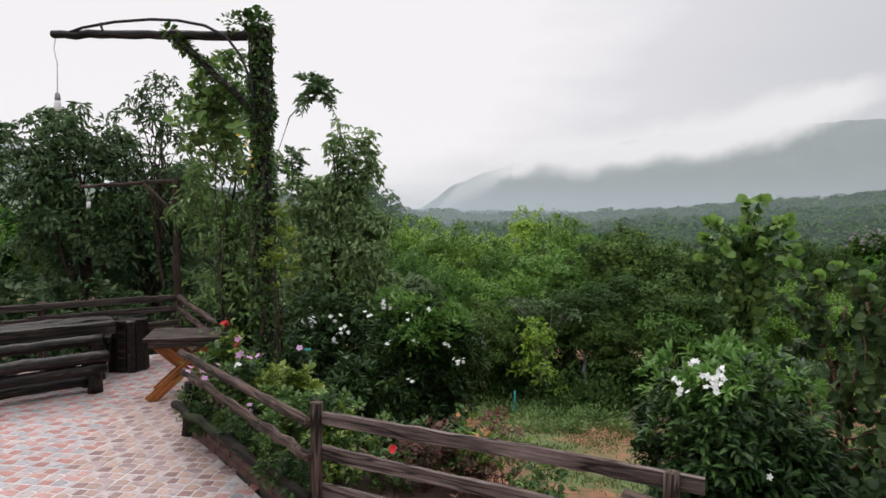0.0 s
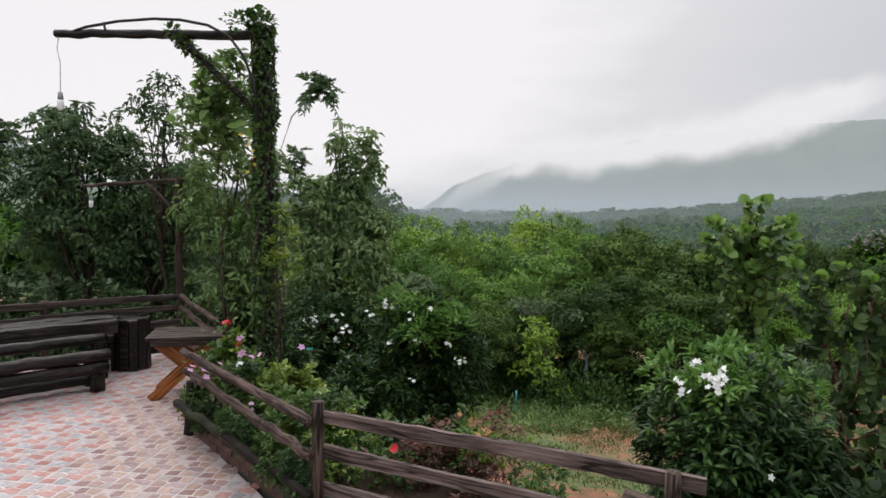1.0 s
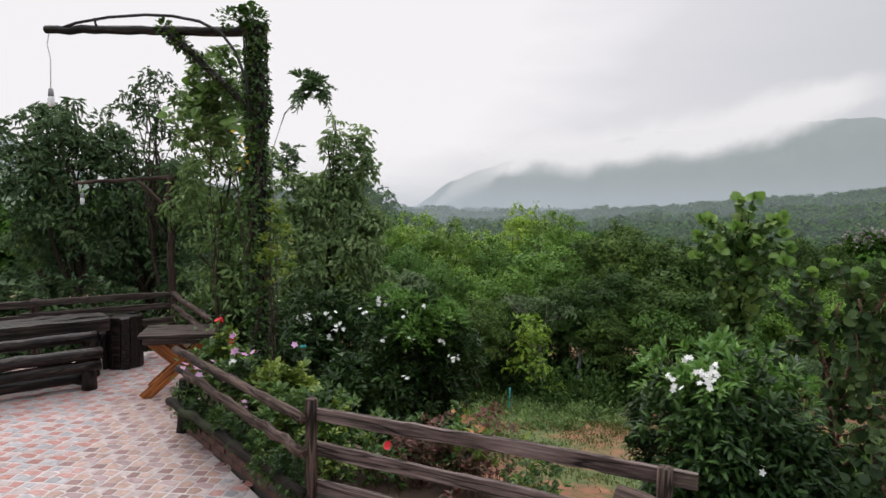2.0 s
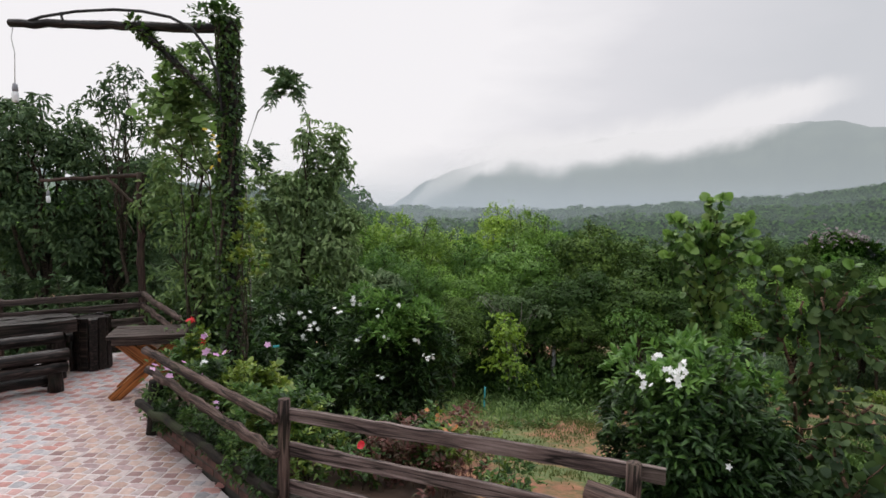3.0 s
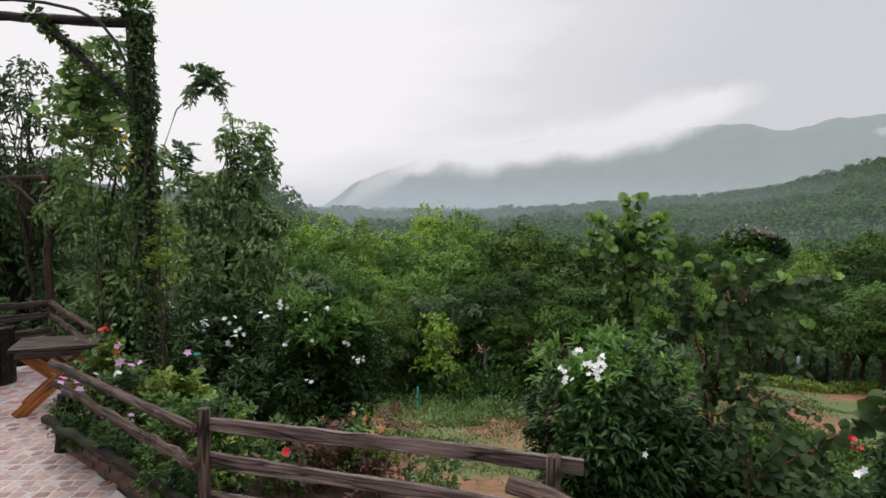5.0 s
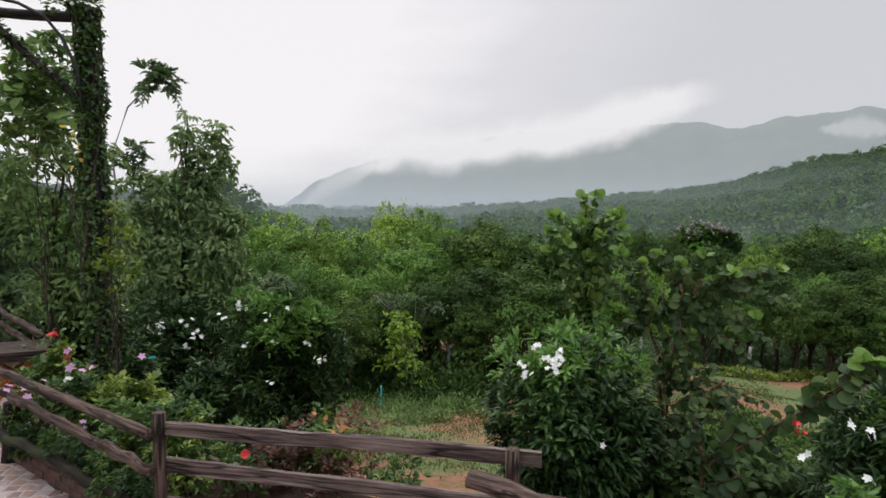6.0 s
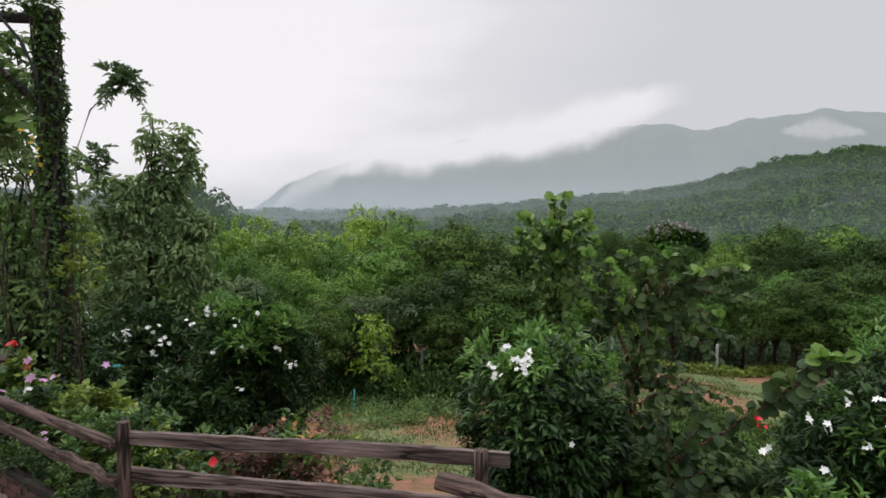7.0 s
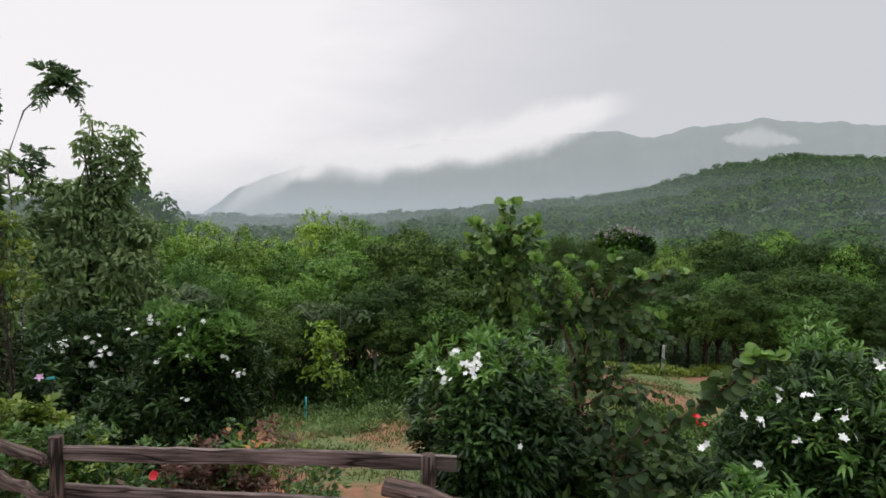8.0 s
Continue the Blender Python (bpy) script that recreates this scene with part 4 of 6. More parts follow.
def pads(centre, radii, n, per, leaf, pad, low=-0.55, inner=0.25, flat=0.4):
    """Leaf places of a crown built of leafy boughs: each bough end spreads a domed pad of leaves, its edges drooping."""
    centre, radii = np.asarray(centre, float), np.asarray(radii, float)
    d = ball(n)
    d[:, 2] = np.where(d[:, 2] < low, -d[:, 2], d[:, 2])
    swell = 1 + 0.16 * np.sin(d[:, :1] * 5.1 + rng.random() * 6) + 0.14 * np.sin(d[:, 1:2] * 4.3 + d[:, 2:] * 3.7 + rng.random() * 6)
    deep = np.where(rng.random((n, 1)) < inner, 0.35 + 0.3 * rng.random((n, 1)), 0.72 + 0.28 * rng.random((n, 1)))
    tips = centre + d * deep * swell * radii
    nrm = unit(d * np.array((0.75, 0.75, 0.4)) + np.array((0, 0, 0.75)) + ball(n) * 0.25)
    u = unit(np.cross(nrm, ball(n)))
    w = np.cross(nrm, u)
    m = n * per
    a = rng.random((m, 1)) * 2 * np.pi
    rho = np.sqrt(rng.random((m, 1)))
    size = np.repeat(pad * rng.uniform(0.6, 1.3, (n, 1)), per, 0)
    N, U, W = np.repeat(nrm, per, 0), np.repeat(u, per, 0), np.repeat(w, per, 0)
    radial = U * np.cos(a) + W * np.sin(a)
    pos = np.repeat(tips, per, 0) + radial * rho * size + N * size * flat * (0.55 - rho ** 2) + ball(m) * size * 0.16
    way = radial * 0.8 + ball(m) * 0.55 + np.array((0, 0, -0.15))
    face = N + radial * rho * 0.55 + ball(m) * 0.34
    return pos, way, face, tips


def pad_tree(name, label, category, foot, lobes, mat, bark, leaf, wide, pad, per=26, cover=34.0, group="", droop=0.3, r=0.07, fork=0.55, limbs=14):
    """A tree whose crown is several leafy masses: x, y, z, half-width and half-height of each."""
    ob = thing(name, label, category, foot, group)
    f = np.array(foot)
    P, W, Fc, tips = [], [], [], []
    for x, y, z, rx, rz in lobes:
        n = max(6, int(cover * rx * rz / (pad * pad) * 0.12) + 5)
        p, w, c, t = pads(np.array((x, y, z)) - f, (rx, rx * 0.8, rz), n, per, leaf, pad, -0.8)
        P.append(p)
        W.append(w)
        Fc.append(c)
        tips.append(t)
    P, W, Fc, tips = np.vstack(P), np.vstack(W), np.vstack(Fc), np.vstack(tips)
    n = len(P)
    part("foliage", leaf_mesh("foliage", mat, P, W, Fc, leaf * rng.uniform(0.65, 1.3, n), wide * rng.uniform(0.7, 1.25, n), False, droop, 0.1), ob)
    part("trunk", branches((0, 0, -0.05), tips, r, bark, limbs, fork), ob)
    return ob


# white-flowering shrubs
j1, _ = shrub("flowering_shrub", "dense glossy green shrub with white pinwheel flowers", "shrub", (2.36, 5.15, -0.08), (0.88, 0.86, 1.04), 1200, 12, 0.098, 0.034, JASMINE, BARK, L_(2.36, 5.15), True, "white-flowering shrubs", 0.35, 0.65, 0.15, 9, 18, shell=0.66, dome=False)
# new growth on top, its green also lightened for the light there
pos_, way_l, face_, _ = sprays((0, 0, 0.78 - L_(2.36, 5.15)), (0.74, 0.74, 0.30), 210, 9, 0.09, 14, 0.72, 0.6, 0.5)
part("young_foliage", leaf_mesh("young_foliage", PALE_SHRUB_LEAF, pos_, way_l, face_, 0.09 * (0.7 + 0.6 * rng.random(len(pos_))), 0.034, True, 0.25), j1, "lighter new leaves on the crown, top light put into their colour")
blooms_on(j1, [(1.76, 4.58, 1.10), (1.89, 4.52, 0.99), (1.92, 4.50, 0.95), (1.86, 4.52, 1.02), (1.66, 4.62, 0.95), (1.69, 4.60, 0.89), (1.96, 4.50, 1.08), (1.93, 4.48, 0.99), (1.88, 4.50, 0.96), (1.90, 4.50, 1.02)], WHITE_PETAL, 5, 0.027, 3, 0.026, "cluster of white flowers")
blooms_on(j1, [(2.28, 4.42, 0.36)], WHITE_PETAL, 5, 0.03, 2, 0.01, "single white flower")
j2, _ = shrub("flowering_shrub", "rounded green shrub dotted with white flowers down the slope", "shrub", (-0.42, 9.75, -0.42), (1.12, 1.0, 1.35), 900, 11, 0.13, 0.04, JASMINE, BARK, L_(-0.42, 9.75), False, "white-flowering shrubs", 0.3, 0.7, 0.2, 8, 16, shell=0.66, dome=False)
# paler crown leaves again, the brighter top put into their colour
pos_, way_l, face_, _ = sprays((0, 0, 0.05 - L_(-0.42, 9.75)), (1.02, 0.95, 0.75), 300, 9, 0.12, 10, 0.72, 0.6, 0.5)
part("young_foliage", leaf_mesh("young_foliage", PALE_SHRUB_LEAF, pos_, way_l, face_, 0.12 * (0.7 + 0.6 * rng.random(len(pos_))), 0.042, False, 0.25), j2, "lighter new leaves on the crown, top light put into their colour")
blooms_on(j2, [(-1.17, 9.2, 0.58), (-0.97, 9.2, 0.70), (-0.52, 9.1, 0.61), (-0.30, 9.1, 0.66), (-0.86, 8.95, 0.22), (-0.41, 8.85, 0.24), (0.02, 8.85, 0.20), (0.22, 8.9, 0.02), (-0.52, 8.75, -0.25), (-0.92, 9.2, 0.71), (0.18, 8.9, 0.0)], WHITE_PETAL, 5, 0.036, 3, 0.04, "white flowers")
j3, _ = shrub("flowering_shrub", "dark green shrub with white flower heads behind the lamp post", "shrub", (-2.05, 11.5, -0.65), (1.35, 1.0, 1.45), 700, 11, 0.13, 0.045, JASMINE, BARK, L_(-2.05, 11.5), False, "white-flowering shrubs", 0.3, 0.7, 0.2, 8, 15, shell=0.66, dome=False)
blooms_on(j3, [(-2.38, 10.62, 0.17), (-2.40, 10.62, 0.10), (-2.34, 10.62, 0.22), (-2.36, 10.62, 0.05)], WHITE_PETAL, 5, 0.055, 5, 0.05, "white flower head")
blooms_on(j3, [(-2.87, 10.6, 0.49), (-1.91, 10.6, 0.27), (-1.82, 10.6, 0.04), (-1.91, 10.6, -0.14), (-1.72, 10.62, 0.05)], WHITE_PETAL, 5, 0.045, 4, 0.04, "white flower head")
j4, _ = shrub("flowering_shrub", "wide leafy shrub with white star flowers near the terrace", "shrub", (4.85, 3.65, 0.15), (1.35, 1.05, 1.12), 1350, 11, 0.105, 0.027, JASMINE, BARK, L_(4.85, 3.65), True, "white-flowering shrubs", 0.35, 0.6, 0.35, 9, 15, shell=0.62, dome=False)
# same here: new leaves, coloured paler where the top catches light
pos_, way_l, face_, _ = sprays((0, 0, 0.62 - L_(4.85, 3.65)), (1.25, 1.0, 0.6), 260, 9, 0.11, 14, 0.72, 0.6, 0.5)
part("young_foliage", leaf_mesh("young_foliage", PALE_SHRUB_LEAF, pos_, way_l, face_, 0.10 * (0.7 + 0.6 * rng.random(len(pos_))), 0.024, True, 0.3), j4, "lighter new leaves on the crown, top light put into their colour")
blooms_on(j4, [(3.66, 3.52, 0.72), (3.82, 3.32, 0.90), (3.93, 3.20, 0.93), (4.05, 3.03, 0.85), (3.74, 3.42, 0.66), (3.72, 3.40, 0.40), (3.96, 3.15, 0.78), (4.06, 3.0, 0.68), (3.87, 3.24, 0.60), (4.15, 2.86, 1.2), (3.50, 3.70, 0.46)], WHITE_PETAL, 5, 0.032, 3, 0.022, "white star flowers")
blooms_on(j4, [(3.46, 3.76, 0.64), (3.48, 3.75, 0.59)], RED_PETAL, 5, 0.022, 3, 0.015, "red flowers")
blooms_on(j4, [(4.9, 4.0, 1.0), (4.65, 4.3, 0.95)], ORANGE_PETAL, 5, 0.025, 3, 0.02, "orange flowers")
j5, _ = shrub("leafy_shrub", "low bright green shrub with strap leaves close to the terrace", "shrub", (3.2, 2.95, 0.06), (0.5, 0.45, 0.45), 90, 11, 0.12, 0.028, PALE_SHRUB_LEAF, BARK, L_(3.2, 2.95), True, "", 0.35, 0.6, 0.4, 6, 7)


def leaf_row(start, end, leaf, step, sag=0.1, bow=0.06):
    """A shoot with round leaves in two ranks along it: its line, and the place, direction, upper side and size of each leaf."""
    start, end = np.asarray(start, float), np.asarray(end, float)
    size = np.linalg.norm(end - start)
    n = max(4, int(size / step))
    line = bent(start, end, 9, bow, sag)
    s = np.linspace(0.12, 1.0, n)
    p = np.stack([np.interp(s, np.linspace(0, 1, 9), line[:, k]) for k in range(3)], 1)
    d = unit(end - start)
    side = unit(np.cross(d, np.array((0.3, -0.6, 0.7)) + rng.normal(size=3) * 0.3))
    P, W, Fc, S = [], [], [], []
    for sg in (-1, 1):
        P.append(p + rng.normal(size=p.shape) * 0.012)
        W.append(side * sg + d * 0.35 + rng.normal(size=p.shape) * 0.5 + np.array((0, 0, -0.45)))
        Fc.append(np.cross(side, d) * np.sign(np.cross(side, d)[2] + 1e-6) + rng.normal(size=p.shape) * 0.65)
        S.append(leaf * rng.uniform(0.75, 1.15, n) * (1.1 - 0.3 * s))
    return line, np.vstack(P), np.vstack(W), np.vstack(Fc), np.concatenate(S)


def round_leaf_tree(label, foot, stems, shoots, leaf, step=0.07, r=0.035, bark=RED_STEM, mat=ROUND_LEAF, tip_mat=TIP_LEAF):
    """Young tree with round leaves: stems from the foot, and shoots (a line each, with bright tips where the last number is 1)."""
    ob = thing("young_tree", label, "tree", foot, "round-leaved young trees")
    f = np.array(foot)
    wood = [tube(bent(np.array(a) - f, np.array(b) - f, 9, 0.035), [r, r * 0.4], 8, 0.03) for a, b in stems]
    P, W, Fc, S = [], [], [], []
    for a, b, tip in shoots:
        a, b = np.array(a) - f, np.array(b) - f
        line, p, w, c, k = leaf_row(a, b, leaf, step)
        wood.append(tube(line, [r * 0.35, r * 0.12], 6))
        P.append(p)
        W.append(w)
        Fc.append(c)
        S.append(k)
        if tip:
            m = 7
            q = leaf * rng.uniform(0.75, 1.2, m)
            me = leaf_mesh("shoot", tip_mat, np.repeat(b[None], m, 0), rng.normal(size=(m, 3)) * (0.8, 0.7, 0.35) + np.array((0, 0, 0.45)), rng.normal(size=(m, 3)) * 0.6 + np.array((0, -0.8, 0.5)), q, q * 0.9, True, 0.15, 0.12)
            part("shoot", welded(me), ob, "bright young leaves at the shoot tip")
    P, W, Fc, S = np.vstack(P), np.vstack(W), np.vstack(Fc), np.concatenate(S)
    part("foliage", leaf_mesh("foliage", mat, P, W, Fc, S, S * 0.92, True, 0.18, 0.1), ob)
    part("trunk", tubes_mesh("trunk", bark, wood), ob)
    return ob


# the tall slender one: shoots all round an upright stem, the upper ones bright at the tips
rt = []
for i in range(46):
    h = (i + 0.5) / 46
    a = i * 2.4
    z0, z1 = 0.1 + 1.75 * h, 0.55 + 1.6 * h
    w = (0.10 + 0.44 * min(1.0, 1.35 * h) - 0.5 * max(0.0, h - 0.8)) * rng.uniform(0.75, 1.1)
    rt.append(((3.75, 7.75, z0), (3.75 + w * math.cos(a), 7.75 + 0.8 * w * math.sin(a), z1), 1 if h > 0.6 else 0))
rt += [((3.75, 7.75, 1.7), (3.24, 7.6, 2.06), 1), ((3.75, 7.75, 1.85), (3.60, 7.6, 2.32), 1), ((3.75, 7.75, 1.85), (3.80, 7.6, 2.34), 1), ((3.75, 7.75, 1.7), (4.13, 7.6, 2.12), 1), ((3.75, 7.75, 1.6), (3.35, 7.6, 1.82), 1)]
round_leaf_tree("slender young tree with big round bright leaves", (3.8, 7.85, L_(3.8, 7.85)), [((3.8, 7.85, L_(3.8, 7.85) - 0.05), (3.75, 7.75, 2.1))], rt, 0.12, 0.05, 0.035, BARK, BED_LEAF)
# the straggly one: several crooked stems, hanging ranks of leaves, pale ones on top
z_ = L_(3.55, 5.55)
st_a, st_b, st_c = (3.58, 5.55, 0.45), (3.72, 5.5, 1.15), (3.42, 5.65, 1.0)
rs = [(st_c, (3.16, 5.8, 1.72), 1), (st_c, (3.34, 5.7, 1.62), 1), (st_b, (3.50, 5.6, 1.72), 1), (st_b, (3.66, 5.5, 1.62), 1), (st_b, (3.87, 5.4, 1.72), 1), (st_b, (4.07, 5.25, 1.56), 1), (st_b, (4.30, 5.2, 1.55), 0),
      (st_b, (4.05, 5.28, 1.25), 0), (st_b, (4.22, 5.1, 1.15), 1), (st_b, (3.95, 5.3, 0.95), 0), (st_c, (3.22, 5.75, 1.3), 0), (st_c, (3.30, 5.7, 1.05), 0), (st_b, (3.58, 5.45, 1.40), 0), (st_b, (3.75, 5.4, 1.35), 0),
      ((3.60, 5.4, 1.45), (3.56, 5.35, 0.55), 0), ((3.70, 5.4, 1.35), (3.66, 5.35, 0.5), 0), ((3.50, 5.5, 1.4), (3.46, 5.45, 0.6), 0), (st_a, (3.25, 5.5, 0.75), 0), (st_a, (4.0, 5.3, 0.6), 0), (st_a, (3.9, 5.2, 0.25), 0),
      (st_a, (3.2, 5.4, 0.35), 0), (st_a, (3.30, 5.2, 0.05), 0), ((3.57, 5.5, 0.1), (3.75, 5.0, -0.1), 0), ((3.57, 5.5, 0.0), (3.3, 5.05, -0.25), 0), ((3.57, 5.5, -0.2), (4.05, 5.0, -0.1), 0), ((3.57, 5.5, -0.2), (3.6, 4.9, -0.4), 0),
      ((3.57, 5.5, -0.4), (3.95, 4.8, -0.45), 0), ((3.57, 5.5, -0.4), (3.25, 4.9, -0.55), 0), (st_b, (3.62, 5.3, 0.85), 0), (st_c, (3.45, 5.4, 1.25), 0), (st_a, (3.75, 5.3, 0.85), 0), (st_c, (3.1, 5.75, 0.95), 0), (st_b, (4.42, 5.05, 1.62), 1), (st_b, (4.55, 5.0, 1.35), 0), (st_b, (4.4, 5.0, 0.9), 0), (st_b, (4.2, 5.1, 0.7), 0), (st_c, (3.0, 5.8, 1.45), 0), (st_c, (2.98, 5.75, 0.7), 0), (st_a, (4.25, 5.0, 0.35), 0), (st_a, (4.1, 4.9, 0.1), 0), ((3.57, 5.5, 0.1), (4.3, 4.8, -0.05), 0), ((3.57, 5.5, 0.2), (3.95, 4.95, 0.4), 0)]
round_leaf_tree("straggly round-leaved tree with crooked reddish stems", (3.55, 5.55, z_), [((3.55, 5.55, z_ - 0.05), st_a), (st_a, st_b), (st_a, st_c), (st_b, (3.85, 5.42, 1.5)), ((3.56, 5.55, 0.1), (3.28, 5.2, 0.55)), ((3.56, 5.55, -0.2), (3.95, 5.15, 0.55))], rs, 0.10, 0.036, 0.03)
# the low leaning one beside the red earth
z_ = L_(3.2, 4.45)
rb = [((3.7, 4.0, 0.62), (3.98, 3.72, 1.08), 1), ((3.75, 3.95, 0.7), (4.08, 3.6, 1.10), 1), ((3.7, 4.0, 0.6), (3.84, 3.85, 0.85), 0), ((3.45, 4.2, 0.28), (3.70, 4.0, 0.62), 0), ((3.2, 4.4, 0.05), (3.55, 4.12, 0.40), 0), ((3.2, 4.4, 0.0), (3.38, 4.2, 0.50), 0),
      ((3.2, 4.4, 0.1), (3.08, 4.45, 0.60), 0), ((3.2, 4.4, 0.0), (3.02, 4.4, 0.32), 0), ((3.2, 4.4, -0.1), (3.55, 4.0, 0.15), 0), ((3.2, 4.4, -0.2), (3.4, 4.0, -0.05), 0), ((3.2, 4.4, -0.2), (3.0, 4.2, -0.05), 0), ((3.2, 4.4, -0.3), (3.7, 4.1, -0.15), 0)]
round_leaf_tree("leaning round-leaved sapling beside the red earth", (3.2, 4.45, z_), [((3.2, 4.45, z_ - 0.05), (3.2, 4.4, 0.1)), ((3.2, 4.4, 0.05), (3.72, 3.98, 0.65)), ((3.72, 3.98, 0.65), (4.0, 3.7, 1.0)), ((3.2, 4.4, 0.1), (3.09, 4.46, 0.5))], rb, 0.115, 0.048, 0.02)
for x_, y_, z_, rx_, rz_, m_ in ((3.3, 4.7, -0.5, 0.45, 0.45, VINE_LEAF), (4.3, 4.95, -0.55, 0.7, 0.45, ROUND_LEAF), (3.55, 5.0, -0.35, 0.5, 0.5, ROUND_LEAF), (3.25, 5.6, -0.5, 0.4, 0.45, ROUND_LEAF)):
    shrub("low_bush", "low dark bush below the round-leaved tree", "bush", (x_, y_, z_), (rx_, 0.45, rz_), 90, 9, 0.10, 0.08, m_, BARK, L_(x_, y_), True, "low bushes", 0.25, 0.8, 0.2, 6, 8, 0.015, dome=False)

# trees behind the terrace
pad_tree("tree", "dark broad-crowned tree behind the terrace corner", "tree", (-6.4, 11.1, L_(-6.4, 11.1)),
         [(-6.78, 10.9, 3.42, 0.80, 0.40), (-7.07, 10.7, 2.54, 0.68, 0.66), (-6.5, 11.0, 2.80, 0.82, 0.6), (-6.81, 10.8, 1.87, 0.82, 0.46), (-6.2, 11.2, 1.46, 0.7, 0.5), (-7.3, 11.2, 1.3, 0.6, 0.4)],
         DARK_LEAF, BARK, 0.12, 0.052, 0.17, 20, 40, "trees round the terrace", 0.35, 0.085, 0.5, 12)
pad_tree("tree", "dark leafy tree rising behind the fence corner", "tree", (-5.6, 11.6, L_(-5.6, 11.6)),
         [(-5.92, 11.3, 3.08, 0.60, 0.45), (-5.65, 11.45, 2.19, 0.80, 0.72), (-5.35, 11.55, 1.24, 0.66, 0.55), (-5.0, 11.7, 2.5, 0.5, 0.6), (-4.8, 11.4, 1.7, 0.5, 0.6), (-6.0, 11.8, 0.9, 0.7, 0.5)],
         DARK_LEAF, BARK, 0.12, 0.05, 0.17, 20, 40, "trees round the terrace", 0.35, 0.08, 0.5, 12)
pad_tree("tree", "slim tree with mottled green leaves behind the vine post", "tree", (-3.35, 9.25, L_(-3.35, 9.25)),
         [(-3.22, 9.1, 4.05, 0.30, 0.36), (-3.49, 9.0, 3.42, 0.44, 0.38), (-3.35, 9.05, 2.78, 0.50, 0.46), (-3.5, 9.0, 2.0, 0.44, 0.5), (-3.0, 9.15, 3.4, 0.28, 0.5), (-3.15, 9.1, 1.3, 0.4, 0.5), (-2.75, 9.2, 2.5, 0.3, 0.5), (-2.6, 9.2, 1.6, 0.34, 0.5), (-3.45, 9.2, 0.9, 0.5, 0.4), (-3.0, 9.3, 0.9, 0.5, 0.4), (-2.9, 9.3, 2.0, 0.3, 0.4)],
         MID_LEAF, BARK, 0.12, 0.052, 0.2, 22, 30, "trees round the terrace", 0.35, 0.045, 0.6, 6)
feather_tree("dense dark undergrowth tree behind the bench", (-6.2, 12.6, 0.7), (2.2, 1.2, 1.6), 190, 4, 0.40, 8, 0.13, DARK_LEAF, L_(-6.2, 12.6), 13, 0.07, 0.42)
pad_tree("tree", "leafy tree with drooping pointed leaves beyond the lamp post", "tree", (-2.4, 13.1, L_(-2.4, 13.1)),
         [(-2.30, 13.05, 3.48, 0.17, 0.46), (-1.74, 13.1, 3.36, 0.16, 0.44), (-1.6, 13.1, 2.95, 0.16, 0.25), (-2.05, 13.05, 2.9, 0.34, 0.30), (-2.1, 13.05, 2.5, 0.55, 0.30), (-2.85, 12.95, 2.32, 0.58, 0.52), (-2.01, 13.1, 1.88, 0.66, 0.66), (-2.56, 13.0, 1.18, 0.8, 0.66), (-1.82, 13.1, 0.94, 0.58, 0.66), (-3.13, 12.9, 1.53, 0.55, 0.8), (-2.73, 12.95, 0.27, 0.95, 0.5), (-1.5, 13.15, 1.43, 0.34, 0.58), (-1.5, 13.3, 0.3, 0.6, 0.5)],
         PALE_LEAF, BARK, 0.15, 0.062, 0.2, 20, 38, "trees round the terrace", 0.4, 0.08, 0.45, 10)
feather_tree("dark leafy branch of a neighbouring tree", (-9.0, 11.9, 2.9), (0.8, 0.8, 0.8), 50, 4, 0.36, 7, 0.15, DARK_LEAF, L_(-9.0, 11.9), 7, 0.06, 0.38)
for x_, y_, top_, w_ in ((-4.3, 10.4, 1.0, 0.8), (-5.6, 10.2, 0.95, 0.9), (-6.9, 9.9, 1.0, 0.9), (-8.2, 9.6, 1.1, 0.9), (-8.9, 11.2, 1.5, 1.1), (-4.7, 12.0, 1.4, 1.0), (-9.8, 10.6, 1.3, 1.0), (-7.6, 11.9, 1.2, 0.9), (-3.1, 9.9, 0.9, 0.6), (-2.7, 9.2, 0.7, 0.6), (-3.4, 10.4, 1.3, 0.7), (-1.5, 8.9, 0.2, 0.6), (-2.3, 8.6, 0.5, 0.6), (-2.6, 10.3, 1.2, 0.7), (-1.2, 12.4, 0.6, 1.0)):
    z_ = L_(x_, y_)
    shrub("bush", "dark green bush crowding behind the back fence", "bush", (x_, y_, (top_ + z_) / 2), (w_, 0.7, (top_ - z_) / 2 + 0.15), 130, 11, 0.13, 0.06, DARK_LEAF if w_ > 0.75 else JASMINE, BARK, z_, False, "bushes behind the fence", 0.3, 0.8, 0.1, 8, 9, 0.03)


def wand(label, foot, knots, head, leaf=0.2, n=46, mat=DARK_LEAF, r=0.018):
    """A thin sapling stem with a tuft of drooping pointed leaves at its head."""
    ob = thing("sapling", label, "sapling", foot)
    f = np.array(foot)
    k = np.array(knots) - f
    part("stem", tubes_mesh("stem", PALE_BARK, [tube(k, [r, r * 0.5], 7)]), ob)
    h = k[-1]
    tips = h + ball(n) * np.array(head) * (0.25 + 0.75 * rng.random((n, 1)))
    P, W, Fc, S = fronds(tips, h - np.array((0, 0, head[2])), 2, leaf * 1.7, 6, leaf, 0.45)
    part("foliage", leaf_mesh("foliage", mat, P, W, Fc, S, S * 0.28, True, 0.25), ob)
    return ob


